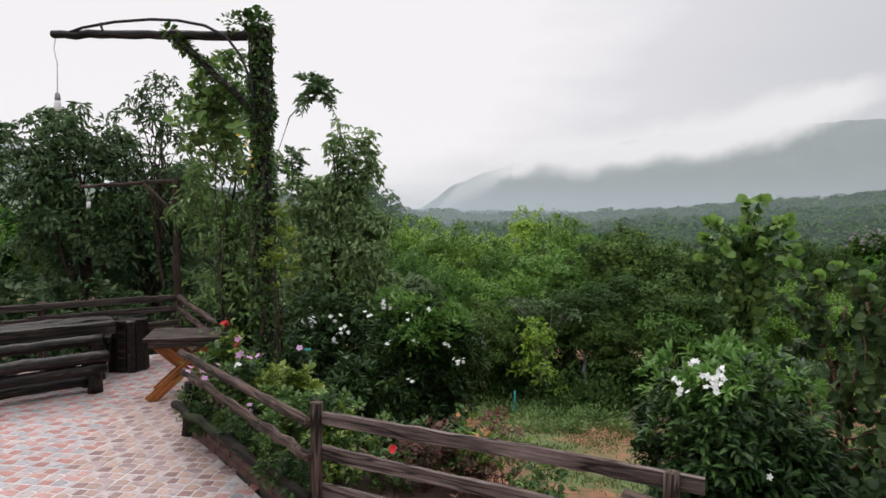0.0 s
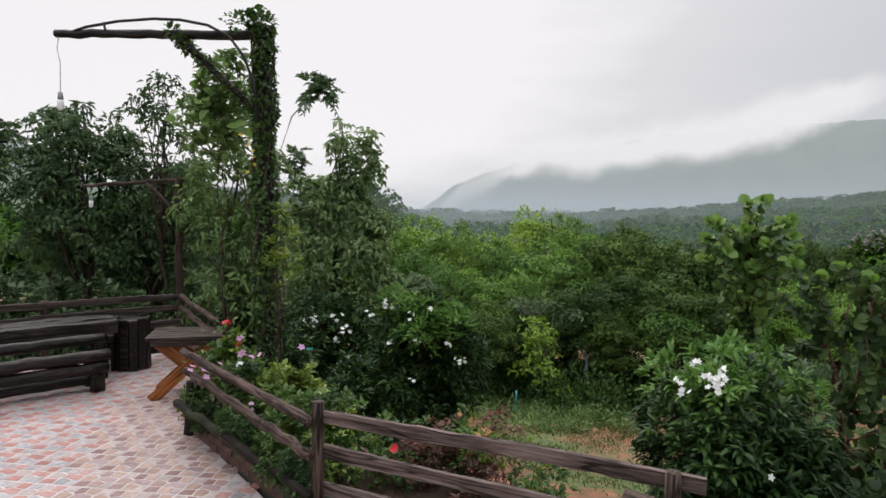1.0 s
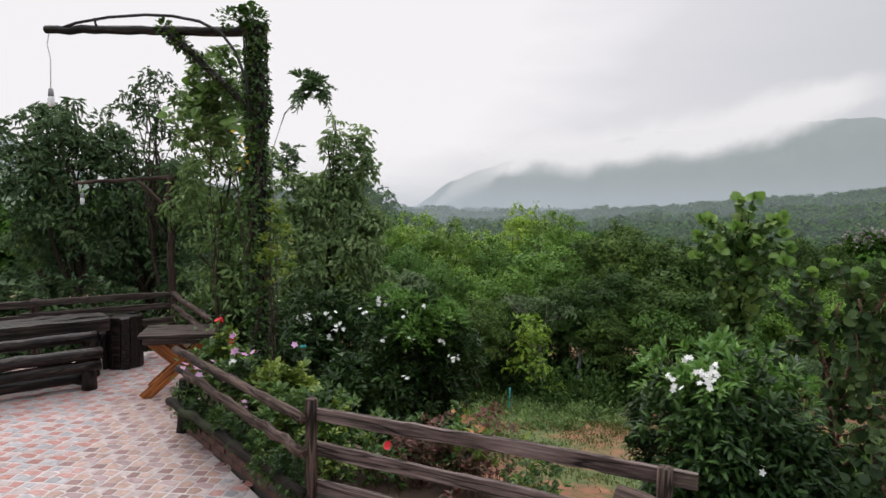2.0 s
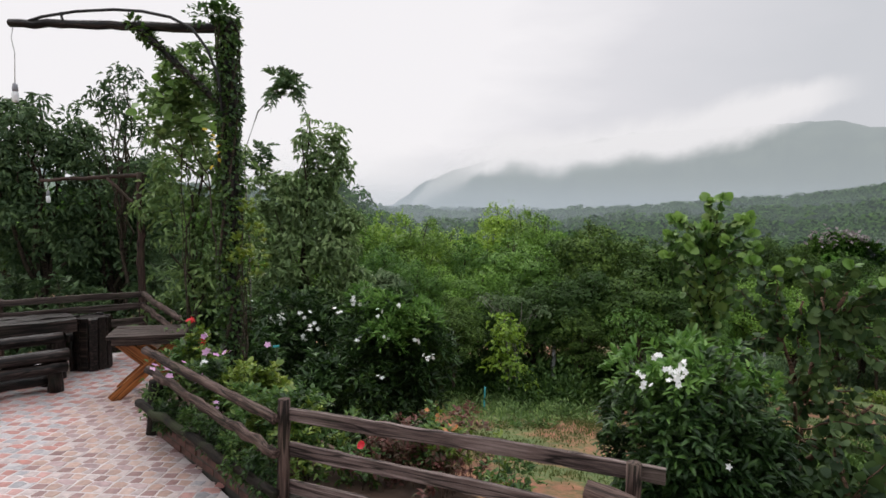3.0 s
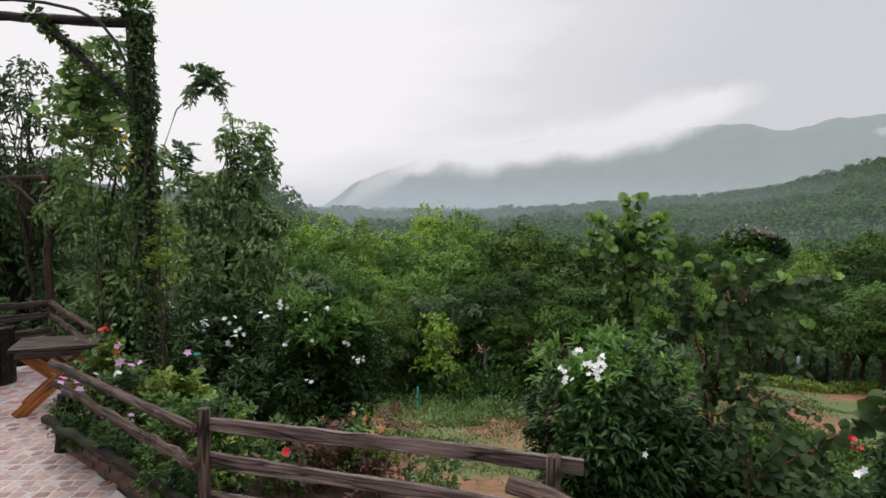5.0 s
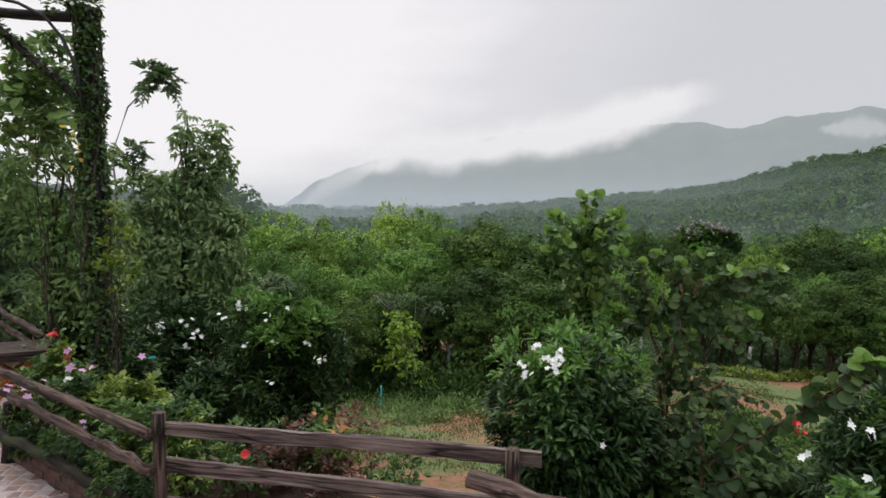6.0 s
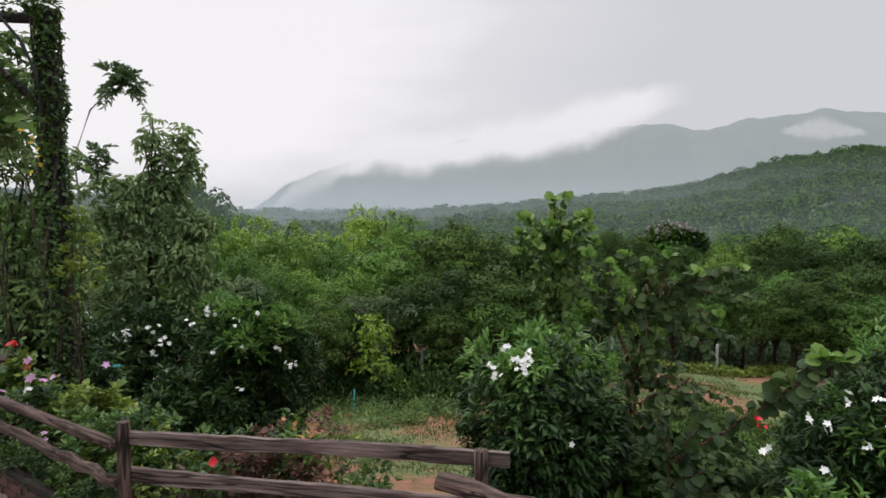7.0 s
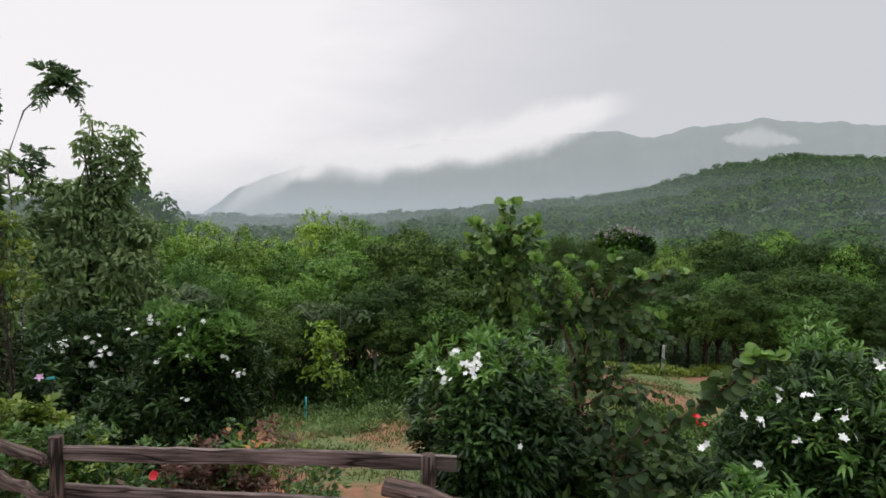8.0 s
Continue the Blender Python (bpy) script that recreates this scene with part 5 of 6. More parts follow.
wand("thin sapling with a tuft of dark pointed leaves", (-2.85, 11.0, L_(-2.85, 11.0)), [(-2.85, 11.0, L_(-2.85, 11.0)), (-2.95, 11.0, 1.5), (-3.05, 11.0, 3.0), (-2.80, 11.0, 3.75), (-2.50, 11.0, 4.08), (-2.42, 11.0, 4.2)], (0.36, 0.3, 0.24), 0.15, 22)
pad_tree("tree", "thin tree with a feathery top above the dark crowns", "tree", (-5.0, 10.75, L_(-5.0, 10.75)),
         [(-4.92, 10.65, 4.16, 0.30, 0.26), (-5.07, 10.6, 3.65, 0.34, 0.36), (-5.4, 10.45, 3.64, 0.18, 0.14), (-4.75, 10.7, 3.3, 0.25, 0.35), (-4.7, 10.7, 2.6, 0.3, 0.4)], DARK_LEAF, BARK, 0.12, 0.042, 0.15, 11, 22, "trees round the terrace", 0.35, 0.035, 0.8, 12)
wand("sapling with pointed leaves behind the lamp post", (-3.35, 13.2, L_(-3.35, 13.2)), [(-3.35, 13.2, L_(-3.35, 13.2)), (-3.35, 13.2, 1.5), (-3.3, 13.2, 3.0)], (0.35, 0.4, 0.5), 0.15, 20)


# vines on the lamp post
def vine():
    ob = thing("climbing_vine", "dense climbing vine wrapped round the lamp post", "vine", (-1.97, 6.7, 0.1))
    n = 3500
    z = rng.random(n) * 3.95
    a = rng.random(n) * 2 * np.pi
    bulge = 0.085 + 0.03 * np.sin(z * 3.1 + 1) ** 2 + 0.02 * rng.random(n)
    pos = np.stack([bulge * np.cos(a) - 0.013 * z, bulge * np.sin(a), z], 1)
    out = np.stack([np.cos(a), np.sin(a), np.zeros(n)], 1)
    way = out * 0.45 + ball(n) * 0.8 + np.array((0, 0, -0.25))
    face = out + np.array((0, 0, 0.8)) + ball(n) * 0.7
    part("foliage", leaf_mesh("foliage", VINE_LEAF, pos, way, face, 0.03 + 0.04 * rng.random(n), 0.02 + 0.02 * rng.random(n), True, 0.15), ob)
    stems = []
    for k in range(4):
        zz = np.linspace(0, 3.9, 30)
        aa = zz * (1.1 + 0.3 * k) + k * 1.7
        stems.append(tube(np.stack([0.115 * np.cos(aa) - 0.013 * zz, 0.115 * np.sin(aa), zz], 1), [0.02, 0.008], 6))
    part("stem", tubes_mesh("stem", BARK, stems), ob)
    # loose sprays: the tuft on top, the brace, trailing shoots
    sets = [((-0.10, 0.0, 4.0), (0.17, 0.13, 0.12), 260), ((-0.28, 0.0, 3.98), (0.22, 0.13, 0.14), 90)]
    for s in np.linspace(0, 1, 12):
        sets.append(((-1.03 + 1.05 * s, 0.05, 3.9 - 0.95 * s), (0.06, 0.07, 0.07), 56))
    P, W, Fc = [], [], []
    for c, r, m in sets:
        d = ball(m)
        P.append(np.array(c) + d * np.array(r) * rng.random((m, 1)) ** 0.4)
        W.append(d + ball(m) * 0.6)
        Fc.append(np.array((0, 0, 1.0)) + ball(m) * 0.6)
    for k in range(44):
        c = np.array((-0.03 + rng.normal() * 0.05, rng.normal() * 0.08, 0.5 + 3.4 * rng.random()))
        e = c + np.array((rng.normal() * 0.15, -0.1 * rng.random(), rng.normal() * 0.16))
        m = 14
        P.append(c + (e - c) * rng.random((m, 1)) + ball(m) * 0.03)
        W.append(ball(m))
        Fc.append(np.array((0, 0, 1.0)) + ball(m) * 0.6)
    P, W, Fc = np.vstack(P), np.vstack(W), np.vstack(Fc)
    part("outer_foliage", leaf_mesh("outer_foliage", VINE_LEAF, P, W, Fc, 0.04 + 0.03 * rng.random(len(P)), 0.034, True, 0.15), ob)
    m = 8
    P = np.array((-0.13, -0.16, 2.7)) + rng.normal(size=(m, 3)) * (0.05, 0.04, 0.12)
    part("faded_foliage", leaf_mesh("faded_foliage", YELLOW_TIP, P, ball(m), np.array((0, -0.8, 0.6)) + ball(m) * 0.4, 0.06, 0.035, True), ob, "yellow faded leaves")
    return ob


vine()
shrub("climbing_vine", "broad pale vine leaves hanging beside the lamp post", "vine", (-2.66, 7.25, 2.85), (0.55, 0.35, 1.25), 130, 8, 0.085, 0.06, MID_LEAF, BARK, 0.1, True, "", 0.3, 0.8, -0.05, 2, 8, 0.012)
shrub("flowerbed_bush", "yellow-green leafy bush at the foot of the lamp post", "bush", (-1.42, 5.9, 0.36), (0.34, 0.3, 0.55), 70, 9, 0.075, 0.05, YELLOW_LEAF, BARK, 0.1, True, "flowerbed plants", 0.2, 0.8, 0.2, 7, 9, 0.012)
shrub("flowerbed_bush", "yellow-green shoots climbing beside the lamp post", "bush", (-1.76, 6.45, 1.4), (0.3, 0.2, 1.2), 44, 8, 0.055, 0.036, YELLOW_LEAF, BARK, 0.1, True, "flowerbed plants", 0.2, 0.8, 0.2, 7, 8, 0.01)
tag_plate = thing("plant_tag", "small teal plastic plant tag on a wire", "plant tag", (-1.38, 6.1, 0.12))
part("wire", tubes_mesh("wire", CABLE, [tube([(0, 0, -0.05), (0, 0, 0.4), (0.01, 0, 0.66)], [0.004], 5)]), tag_plate)
rough_plank("plate", (-0.03, 0, 0.66), (0.03, 0, 0.665), 0.022, 0.006, TEAL, tag_plate, wave=0.001)

bright = thing("vine_sprig", "bright lime young vine leaves beside the lamp post", "vine", (-2.6, 7.0, 0.1))
for c_, n_, r_ in (((-2.83, 7.2, 3.5), 13, 0.13), ((-3.14, 7.25, 3.17), 7, 0.06), ((-2.75, 7.1, 3.25), 8, 0.12), ((-2.3, 7.0, 3.05), 5, 0.08)):
    p_ = np.array(c_) - np.array((-2.6, 7.0, 0.1)) + rng.normal(size=(n_, 3)) * r_ * 0.7
    for q_ in p_:
        part("leaf", leaf_mesh("leaf", TIP_LEAF, np.zeros((1, 3)), ball(1) * (1, 1, 0.4) + np.array((0, -0.2, -0.3)), np.array((0, -0.8, 0.7)) + ball(1) * 0.4, 0.13, 0.11, True, 0.2), bright, "", Matrix.Translation(q_))
part("stem", tubes_mesh("stem", BARK, [tube(bent((0.55, -0.25, 0.0), (0.3, 0.0, 2.2), 8, 0.02), [0.012, 0.008], 6), tube(bent((0.3, 0.0, 2.2), (-0.2, 0.2, 3.4), 7, 0.04), [0.008, 0.004], 6), tube(bent((0.3, 0.0, 2.2), (-0.54, 0.25, 3.05), 7, 0.04), [0.008, 0.004], 6)]), bright)

# flowerbed along the knotty fence
fa, fb = np.array((-2.45, 6.15)), np.array((-0.85, 4.5))
for i in range(17):
    s = (i + 0.4 * rng.random()) / 16.5
    p = fa + (fb - fa) * s + np.array((0.10, 0.12)) * rng.random() * 1.4
    tall = 0.26 + 0.22 * rng.random() + (0.16 if s < 0.45 else 0)
    m = [BED_LEAF, BED_LEAF, VINE_LEAF, YELLOW_LEAF][i % 4]
    bush, _ = shrub("flowerbed_bush", "leafy green flowerbed plant behind the fence rails", "bush", (p[0], p[1], 0.1 + tall * 0.75), (0.25, 0.24, tall), 44, 9, 0.062, 0.034, m, BARK, 0.1, False, "flowerbed plants", 0.2, 0.9, 0.3, 5, 7, 0.007)
    if s < 0.5:
        blooms_on(bush, [(p[0] - 0.02 + rng.normal() * 0.1, p[1] - 0.16, 0.25 + 1.2 * tall * rng.random() + 0.1)], PINK_PETAL if i % 3 else WHITE_PETAL, 5, 0.03, 2, 0.02, "small pink flowers")
# plants that trail over the planter wall
for i in range(9):
    s = i / 8.0
    p = np.array((ax, ay)) + (np.array((bx, by)) - np.array((ax, ay))) * (0.02 + 0.9 * s)
    shrub("trailing_plant", "low trailing greenery over the mossy planter wall", "plant", (p[0] + 0.02, p[1] + 0.03, 0.27), (0.26, 0.2, 0.26), 50, 9, 0.045, 0.02, [BED_LEAF, VINE_LEAF, JASMINE][i % 3], BARK, 0.18, False, "trailing plants on the planter", 0.3, 0.9, -0.1, 4, 6, 0.005)
pk = thing("periwinkle", "pink periwinkle flowers by the knotty fence", "flower", (-2.3, 5.95, 0.12))
part("foliage", leaf_mesh("foliage", BED_LEAF, np.array((0, 0, 0.4)) + rng.normal(size=(220, 3)) * (0.13, 0.13, 0.12), ball(220), np.array((0, 0, 1.0)) + ball(220) * 0.5, 0.06, 0.028, False), pk)
part("stem", tubes_mesh("stem", BARK, [tube(bent((0, 0, -0.03), (0.1 * math.cos(k), 0.1 * math.sin(k), 0.5), 5), [0.006, 0.003], 5) for k in range(5)]), pk)
blooms_on(pk, [(-2.38, 5.69, 0.66), (-2.22, 5.62, 0.58), (-2.24, 5.66, 0.66), (-1.88, 5.62, 0.82), (-1.80, 5.55, 0.83), (-1.9, 5.5, 0.62), (-1.82, 5.45, 0.60), (-1.5, 6.15, 0.80)], PINK_PETAL, 5, 0.038, 2, 0.018, "pink flowers")
rose = thing("rose_bush", "rose bush with red blooms beside the lamp post", "rose", (-2.3, 7.0, 0.12))
rp = [(-2.32, 6.72, 0.63), (-2.30, 6.70, 0.68), (-2.52, 7.0, 0.86), (-2.50, 6.95, 0.74), (-2.30, 6.72, 0.58)]
part("stem", tubes_mesh("stem", BARK, [tube(bent((0, 0, -0.05), np.array(q) - np.array((-2.3, 7.0, 0.12)), 6), [0.009, 0.004], 5) for q in rp]), rose)
pp = np.vstack([np.array(q) - np.array((-2.3, 7.0, 0.25)) + rng.normal(size=(40, 3)) * 0.11 for q in rp])
part("foliage", leaf_mesh("foliage", BED_LEAF, pp, ball(len(pp)), np.array((0, 0, 1.0)) + ball(len(pp)) * 0.5, 0.06, 0.035, True), rose)
blooms_on(rose, rp[:3] + rp[4:], RED_PETAL, 7, 0.045, 3, 0.012, "red rose bloom")
# garden plants beyond the board fence
for i in range(24):
    s = i / 23.0
    p = np.array((bx + 0.1, by + 0.55)) + (np.array((cx - 0.5, cy + 1.0)) - np.array((bx, by + 0.3))) * s + rng.normal(size=2) * 0.16
    tall = 0.30 + 0.22 * rng.random()
    z0 = L_(p[0], p[1])
    m = [RED_LEAF, BED_LEAF, YELLOW_LEAF, BED_LEAF, RED_LEAF][i % 5]
    b, _ = shrub("garden_plant", "garden plant with reddish shoots beyond the fence" if m is RED_LEAF else "green garden plant beyond the board fence", "plant", (p[0], p[1], 0.22 + 0.14 * rng.random()), (0.26, 0.25, tall), 30, 8, 0.05, 0.028, m, RED_STEM if m is RED_LEAF else BARK, z0, False, "garden plants", 0.25, 0.9, 0.35, 7, 8, 0.009)
    if i in (1, 8):
        blooms_on(b, [(p[0] - 0.03, p[1] - 0.2, 0.42 if i == 1 else 0.5)], RED_PETAL, 8, 0.028, 2, 0.008, "deep pink rose")
    if i in (15, 17, 19):
        blooms_on(b, [(p[0], p[1], 0.62)], ORANGE_PETAL, 6, 0.02, 3, 0.03, "pale orange flowers")

# middle distance
pad_tree("tree", "small bright green tree beside a pale stake", "tree", (3.0, 18.5, L_(3.0, 18.5)),
         [(2.75, 18.5, -1.35, 0.6, 0.3), (3.0, 18.4, -2.0, 0.75, 0.35), (2.85, 18.4, -2.65, 0.7, 0.4), (3.3, 18.5, -3.1, 0.7, 0.4)], LIME_LEAF, PALE_BARK, 0.17, 0.085, 0.3, 16, 22, "garden trees", 0.35, 0.05, 0.6, 12)
pad_tree("tree", "flat-topped grey green tree crown above the small tree", "tree", (3.4, 19.4, L_(3.4, 19.4)),
         [(2.5, 19.3, -0.80, 0.55, 0.16), (3.3, 19.3, -0.90, 0.75, 0.18), (4.1, 19.4, -1.2, 0.65, 0.18)], GREY_LEAF, PALE_BARK, 0.16, 0.07, 0.28, 18, 22, "garden trees", 0.25, 0.06, 0.8, 12)
shrub("bush", "grey-leaved bush behind the flowering shrub", "bush", (-0.7, 15.0, 0.1), (1.1, 0.8, 0.55), 130, 11, 0.2, 0.07, GREY_LEAF, BARK, L_(-0.7, 15.0), False, "", 0.25, 0.8, 0.1, 8, 9, 0.04, lump=0.7, tang=0.8)
stake = thing("stake", "pale weathered stake in the undergrowth", "stake", (4.62, 19.6, L_(4.62, 19.6)))
rough_log("post", (0, 0, -0.1), (0.02, 0, -2.35 - L_(4.62, 19.6)), 0.07, 0.06, STAKE_PAINT, stake)
stake2 = thing("stake", "thin blue-green pipe stake in the grass", "stake", (2.05, 17.0, L_(2.05, 17.0)))
rough_log("post", (0, 0, -0.1), (0.01, 0, 0.75), 0.028, 0.024, TEAL, stake2)

# crowns of the orchard: four kinds, each tree a copy turned about its own foot


def orchard_kind(label, mat, leaf, lobes, per, size, sprigs=26):
    """A garden tree 6.5 m high: a trunk, and a crown of rounded leafy masses with dark gaps between them and loose sprigs on the outline."""
    ob = thing("orchard_tree", label, "tree", (0, 0, 0), "orchard trees")
    g = np.arange(lobes) + 0.5
    zc = 1 - 1.75 * g / lobes
    an = g * 2.39996 + rng.random() * 6
    d = np.stack([np.sqrt(1 - zc ** 2 * 0.98) * np.cos(an), np.sqrt(1 - zc ** 2 * 0.98) * np.sin(an), zc], 1)
    c = np.array((0, 0, 4.0)) + d * np.array((0.95, 0.95, 1.75)) * rng.uniform(0.75, 1.12, (lobes, 1))
    br = size * rng.uniform(0.7, 1.25, (lobes, 1))
    m = lobes * per
    o = ball(m)
    o[:, 2] = np.where(o[:, 2] < -0.45, -o[:, 2], o[:, 2])
    o = unit(o)
    shag = 0.80 + 0.30 * rng.random((m, 1)) + 0.12 * np.sin(o[:, :1] * 9 + o[:, 1:2] * 7)
    P = np.repeat(c, per, 0) + o * np.array((1.1, 1.1, 0.72)) * np.repeat(br, per, 0) * shag
    W = np.cross(o, ball(m)) + o * 0.35 + np.array((0, 0, -0.2))
    Fc = o + np.array((0, 0, 0.35)) + ball(m) * 0.42
    sd = ball(sprigs)
    sd[:, 2] = np.abs(sd[:, 2])
    tips = np.array((0, 0, 4.1)) + sd * np.array((1.5, 1.5, 2.35)) * rng.uniform(0.9, 1.05, (sprigs, 1))
    k = 34
    q = np.repeat(tips, k, 0) + ball(sprigs * k) * rng.random((sprigs * k, 1)) * np.array((0.24, 0.24, 0.30))
    P, W, Fc = np.vstack([P, q]), np.vstack([W, ball(len(q)) + np.repeat(sd, k, 0) * 0.6]), np.vstack([Fc, np.repeat(sd, k, 0) + np.array((0, 0, 0.5)) + ball(len(q)) * 0.5])
    n = len(P)
    part("foliage", leaf_mesh("foliage", mat, P, W, Fc, leaf * rng.uniform(0.65, 1.3, n), leaf * 0.55 * rng.uniform(0.7, 1.3, n), False, 0.2, 0.08), ob)
    part("trunk", branches((0, 0, -0.05), np.vstack([c, tips[:8]]), 0.10, BARK, 14, 0.5), ob)
    return ob


kinds = [orchard_kind("dense green orchard tree on the slope", TREE_LEAF, 0.13, 13, 760, 0.70),
         orchard_kind("lime green orchard tree on the slope", LIME_LEAF, 0.12, 15, 560, 0.58, 44),
         orchard_kind("dark green orchard tree on the slope", DEEP_LEAF, 0.14, 12, 800, 0.74),
         orchard_kind("fresh green feathery orchard tree", TREE_LEAF, 0.12, 16, 560, 0.56, 44),
         orchard_kind("yellow-green feathery orchard tree", LIME_LEAF, 0.13, 13, 640, 0.64, 36),
         orchard_kind("deep green layered orchard tree", DEEP_LEAF, 0.13, 15, 620, 0.60, 24)]
# azimuth, distance, height of the top, half-width, kind
ORCHARD = [(-7.7, 27.2, 1.34, 1.77, 0), (-5.1, 30.2, 1.68, 1.4, 0), (-2.4, 27.2, 1.93, 1.21, 1), (0.2, 25.2, 1.51, 1.17, 1), (-3.5, 22.2, 0.7, 1.13, 0), (2.9, 28.2, 1.0, 1.44, 1),
           (-0.3, 20.2, 0.29, 0.94, 0), (2.4, 21.2, 0.01, 1.08, 0), (5.0, 26.2, 0.74, 1.17, 0), (8.2, 34.2, 2.23, 1.34, 1), (10.5, 33.2, 2.13, 1.3, 1), (12.3, 30.2, 1.58, 1.12, 0),
           (6.6, 29.2, 1.13, 1.14, 1), (9.2, 25.2, 0.84, 1.29, 0), (6.1, 22.2, -0.06, 1.03, 0), (11.8, 23.2, 0.56, 1.12, 0), (14.3, 24.2, 1.07, 1.17, 2), (16.7, 23.2, 1.56, 1.25, 2),
           (19.4, 23.2, 1.18, 1.18, 2), (21.7, 22.2, 0.97, 1.13, 2), (24.0, 22.2, 0.54, 1.03, 2), (25.7, 23.2, -0.19, 1.03, 0), (15.8, 20.7, 0.23, 1.11, 2), (20.2, 20.7, -0.06, 1.11, 2),
           (23.0, 20.7, -0.35, 1.0, 2), (11.3, 20.7, -0.41, 0.92, 2), (26.2, 21.2, -1.04, 0.94, 0), (27.9, 26.2, -0.86, 1.34, 2), (4.0, 18.7, -0.59, 0.78, 2), (8.3, 20.2, -0.95, 0.84, 2),
           (15.9, 20.0, -0.87, 1.02, 2), (28.2, 26.1, 0.42, 1.34, 2), (30.0, 24.1, 0.02, 1.12, 0), (33.1, 27.1, -0.84, 1.26, 0), (39.3, 34.1, -1.5, 1.53, 0), (36.5, 36.1, -0.83, 1.62, 2),
           (41.6, 36.1, -1.1, 1.75, 2), (43.8, 35.1, -1.19, 1.8, 2), (46.3, 36.1, -0.91, 1.89, 0), (48.7, 37.1, -0.63, 2.01, 2), (51.0, 38.1, -0.78, 2.06, 2), (53.0, 38.1, -0.86, 2.06, 2),
           (55.1, 38.1, -0.5, 2.13, 0), (40.6, 42.1, -0.01, 1.18, 1), (38.9, 31.1, -2.42, 1.34, 0), (36.5, 31.1, -2.49, 1.34, 0), (45.1, 31.1, -1.94, 1.51, 2), (47.6, 31.1, -1.97, 1.6, 2),
           (50.0, 32.1, -1.87, 1.65, 2), (52.6, 33.1, -2.0, 1.61, 2), (55.0, 33.1, -1.63, 1.7, 2), (46.6, 55.1, 0.84, 2.83, 2), (49.1, 52.1, -0.1, 2.68, 2), (51.3, 54.1, 0.08, 2.78, 2),
           (53.5, 54.1, -0.07, 2.78, 2), (43.7, 52.1, -0.21, 2.34, 2), (42.0, 55.1, 0.08, 2.16, 0), (32.0, 50.1, 0.62, 1.87, 2), (37.9, 47.1, -0.48, 2.11, 2), (55.5, 54.1, 0.18, 2.78, 2),
           (-18, 30, 1.2, 2.6, 2), (-24, 34, 1.5, 2.8, 0), (-30, 36, 1.6, 3, 0), (-36, 33, 1.2, 2.8, 2), (-41, 36, 1.8, 3, 0)]
first = [True] * 6
spots_ = []
for i, (az, dist, top, half, kd) in enumerate(ORCHARD):
    if dist < 33.5 and az > 36:
        dist += 3.0
    if half > 1.45:
        w_ = math.degrees(half * 0.62 / dist)
        spots_ += [(az - w_, dist + rng.uniform(-1, 1.5), top - 0.3 * rng.random(), half * 0.66, kd), (az + w_, dist + rng.uniform(-1, 1.5), top - 0.5 * rng.random(), half * 0.66, kd if rng.random() < 0.6 else 2 - kd if kd != 1 else 1)]
    else:
        spots_.append((az, dist, top, half, kd))
for i, (az, dist, top, half, kd) in enumerate(spots_):
    x, y = dist * math.sin(radians(az)), dist * math.cos(radians(az))
    z = L_(x, y)
    s = max(0.3, (top - z) / 6.4)
    wide = min(max(half / 1.35 * rng.uniform(0.98, 1.22), 0.75 * s), 1.3 * s)
    kd = kd + 3 * (i % 2)
    m = Matrix.Translation((x, y, z)) @ Matrix.Rotation(rng.random() * 6.28, 4, "Z")
    ob = kinds[kd]
    if first[kd]:
        first[kd] = False
        ob.scale = (wide, wide, s)
        ob.matrix_basis = m @ Matrix.Diagonal((wide, wide, s, 1))
    else:
        keep = ob.scale.copy()
        ob.scale = (wide, wide, s)
        copy_thing(ob, m)
        ob.scale = keep
pad_tree("tree", "small tree with a flat bright green bough before the orchard", "tree", (6.9, 18.0, L_(6.9, 18.0)),
         [(6.5, 17.8, -1.05, 0.7, 0.26), (7.2, 17.9, -1.3, 0.62, 0.24), (6.7, 17.8, -1.55, 0.6, 0.22)], TREE_LEAF, BARK, 0.13, 0.06, 0.3, 30, 30, "garden trees", 0.3, 0.05, 0.7, 10)

# whitewashed trunks along the far path
for x, y in ((20.1, 24.0), (13.2, 27.5), (24.5, 27.5), (28.0, 27.0), (17.5, 29.0)):
    tr = thing("painted_trunk", "whitewashed thin tree trunk by the hedge", "tree trunk", (x, y, L_(x, y)), "whitewashed trunks")
    rough_log("trunk", (0, 0, -0.1), (0.04, 0, 1.5), 0.075, 0.06, STAKE_PAINT, tr)


def hedge():
    ob = thing("hedge", "low clipped yellow-green hedge along the orchard", "hedge", (16, 24, L_(16, 24)))
    pos = []
    for s in np.linspace(0, 1, 190):
        x, y = 9.5 + 20.5 * s, 26.2 - 0.5 * s - 2.0 * math.sin(s * 3)
        n = 34
        pos.append(np.stack([x + rng.normal(size=n) * 0.2, y + rng.normal(size=n) * 0.2, L_(x, y) + 0.25 + rng.uniform(-0.3, 0.15 + 0.1 * math.sin(s * 40), n)], 1))
    pos = np.vstack(pos) - np.array(ob.matrix_basis.translation)
    n = len(pos)
    part("foliage", leaf_mesh("foliage", YELLOW_LEAF, pos, ball(n) + np.array((0, 0, 0.5)), np.array((0, 0, 1.0)) + ball(n) * 0.6, 0.17, 0.09), ob)
    return ob


hedge()


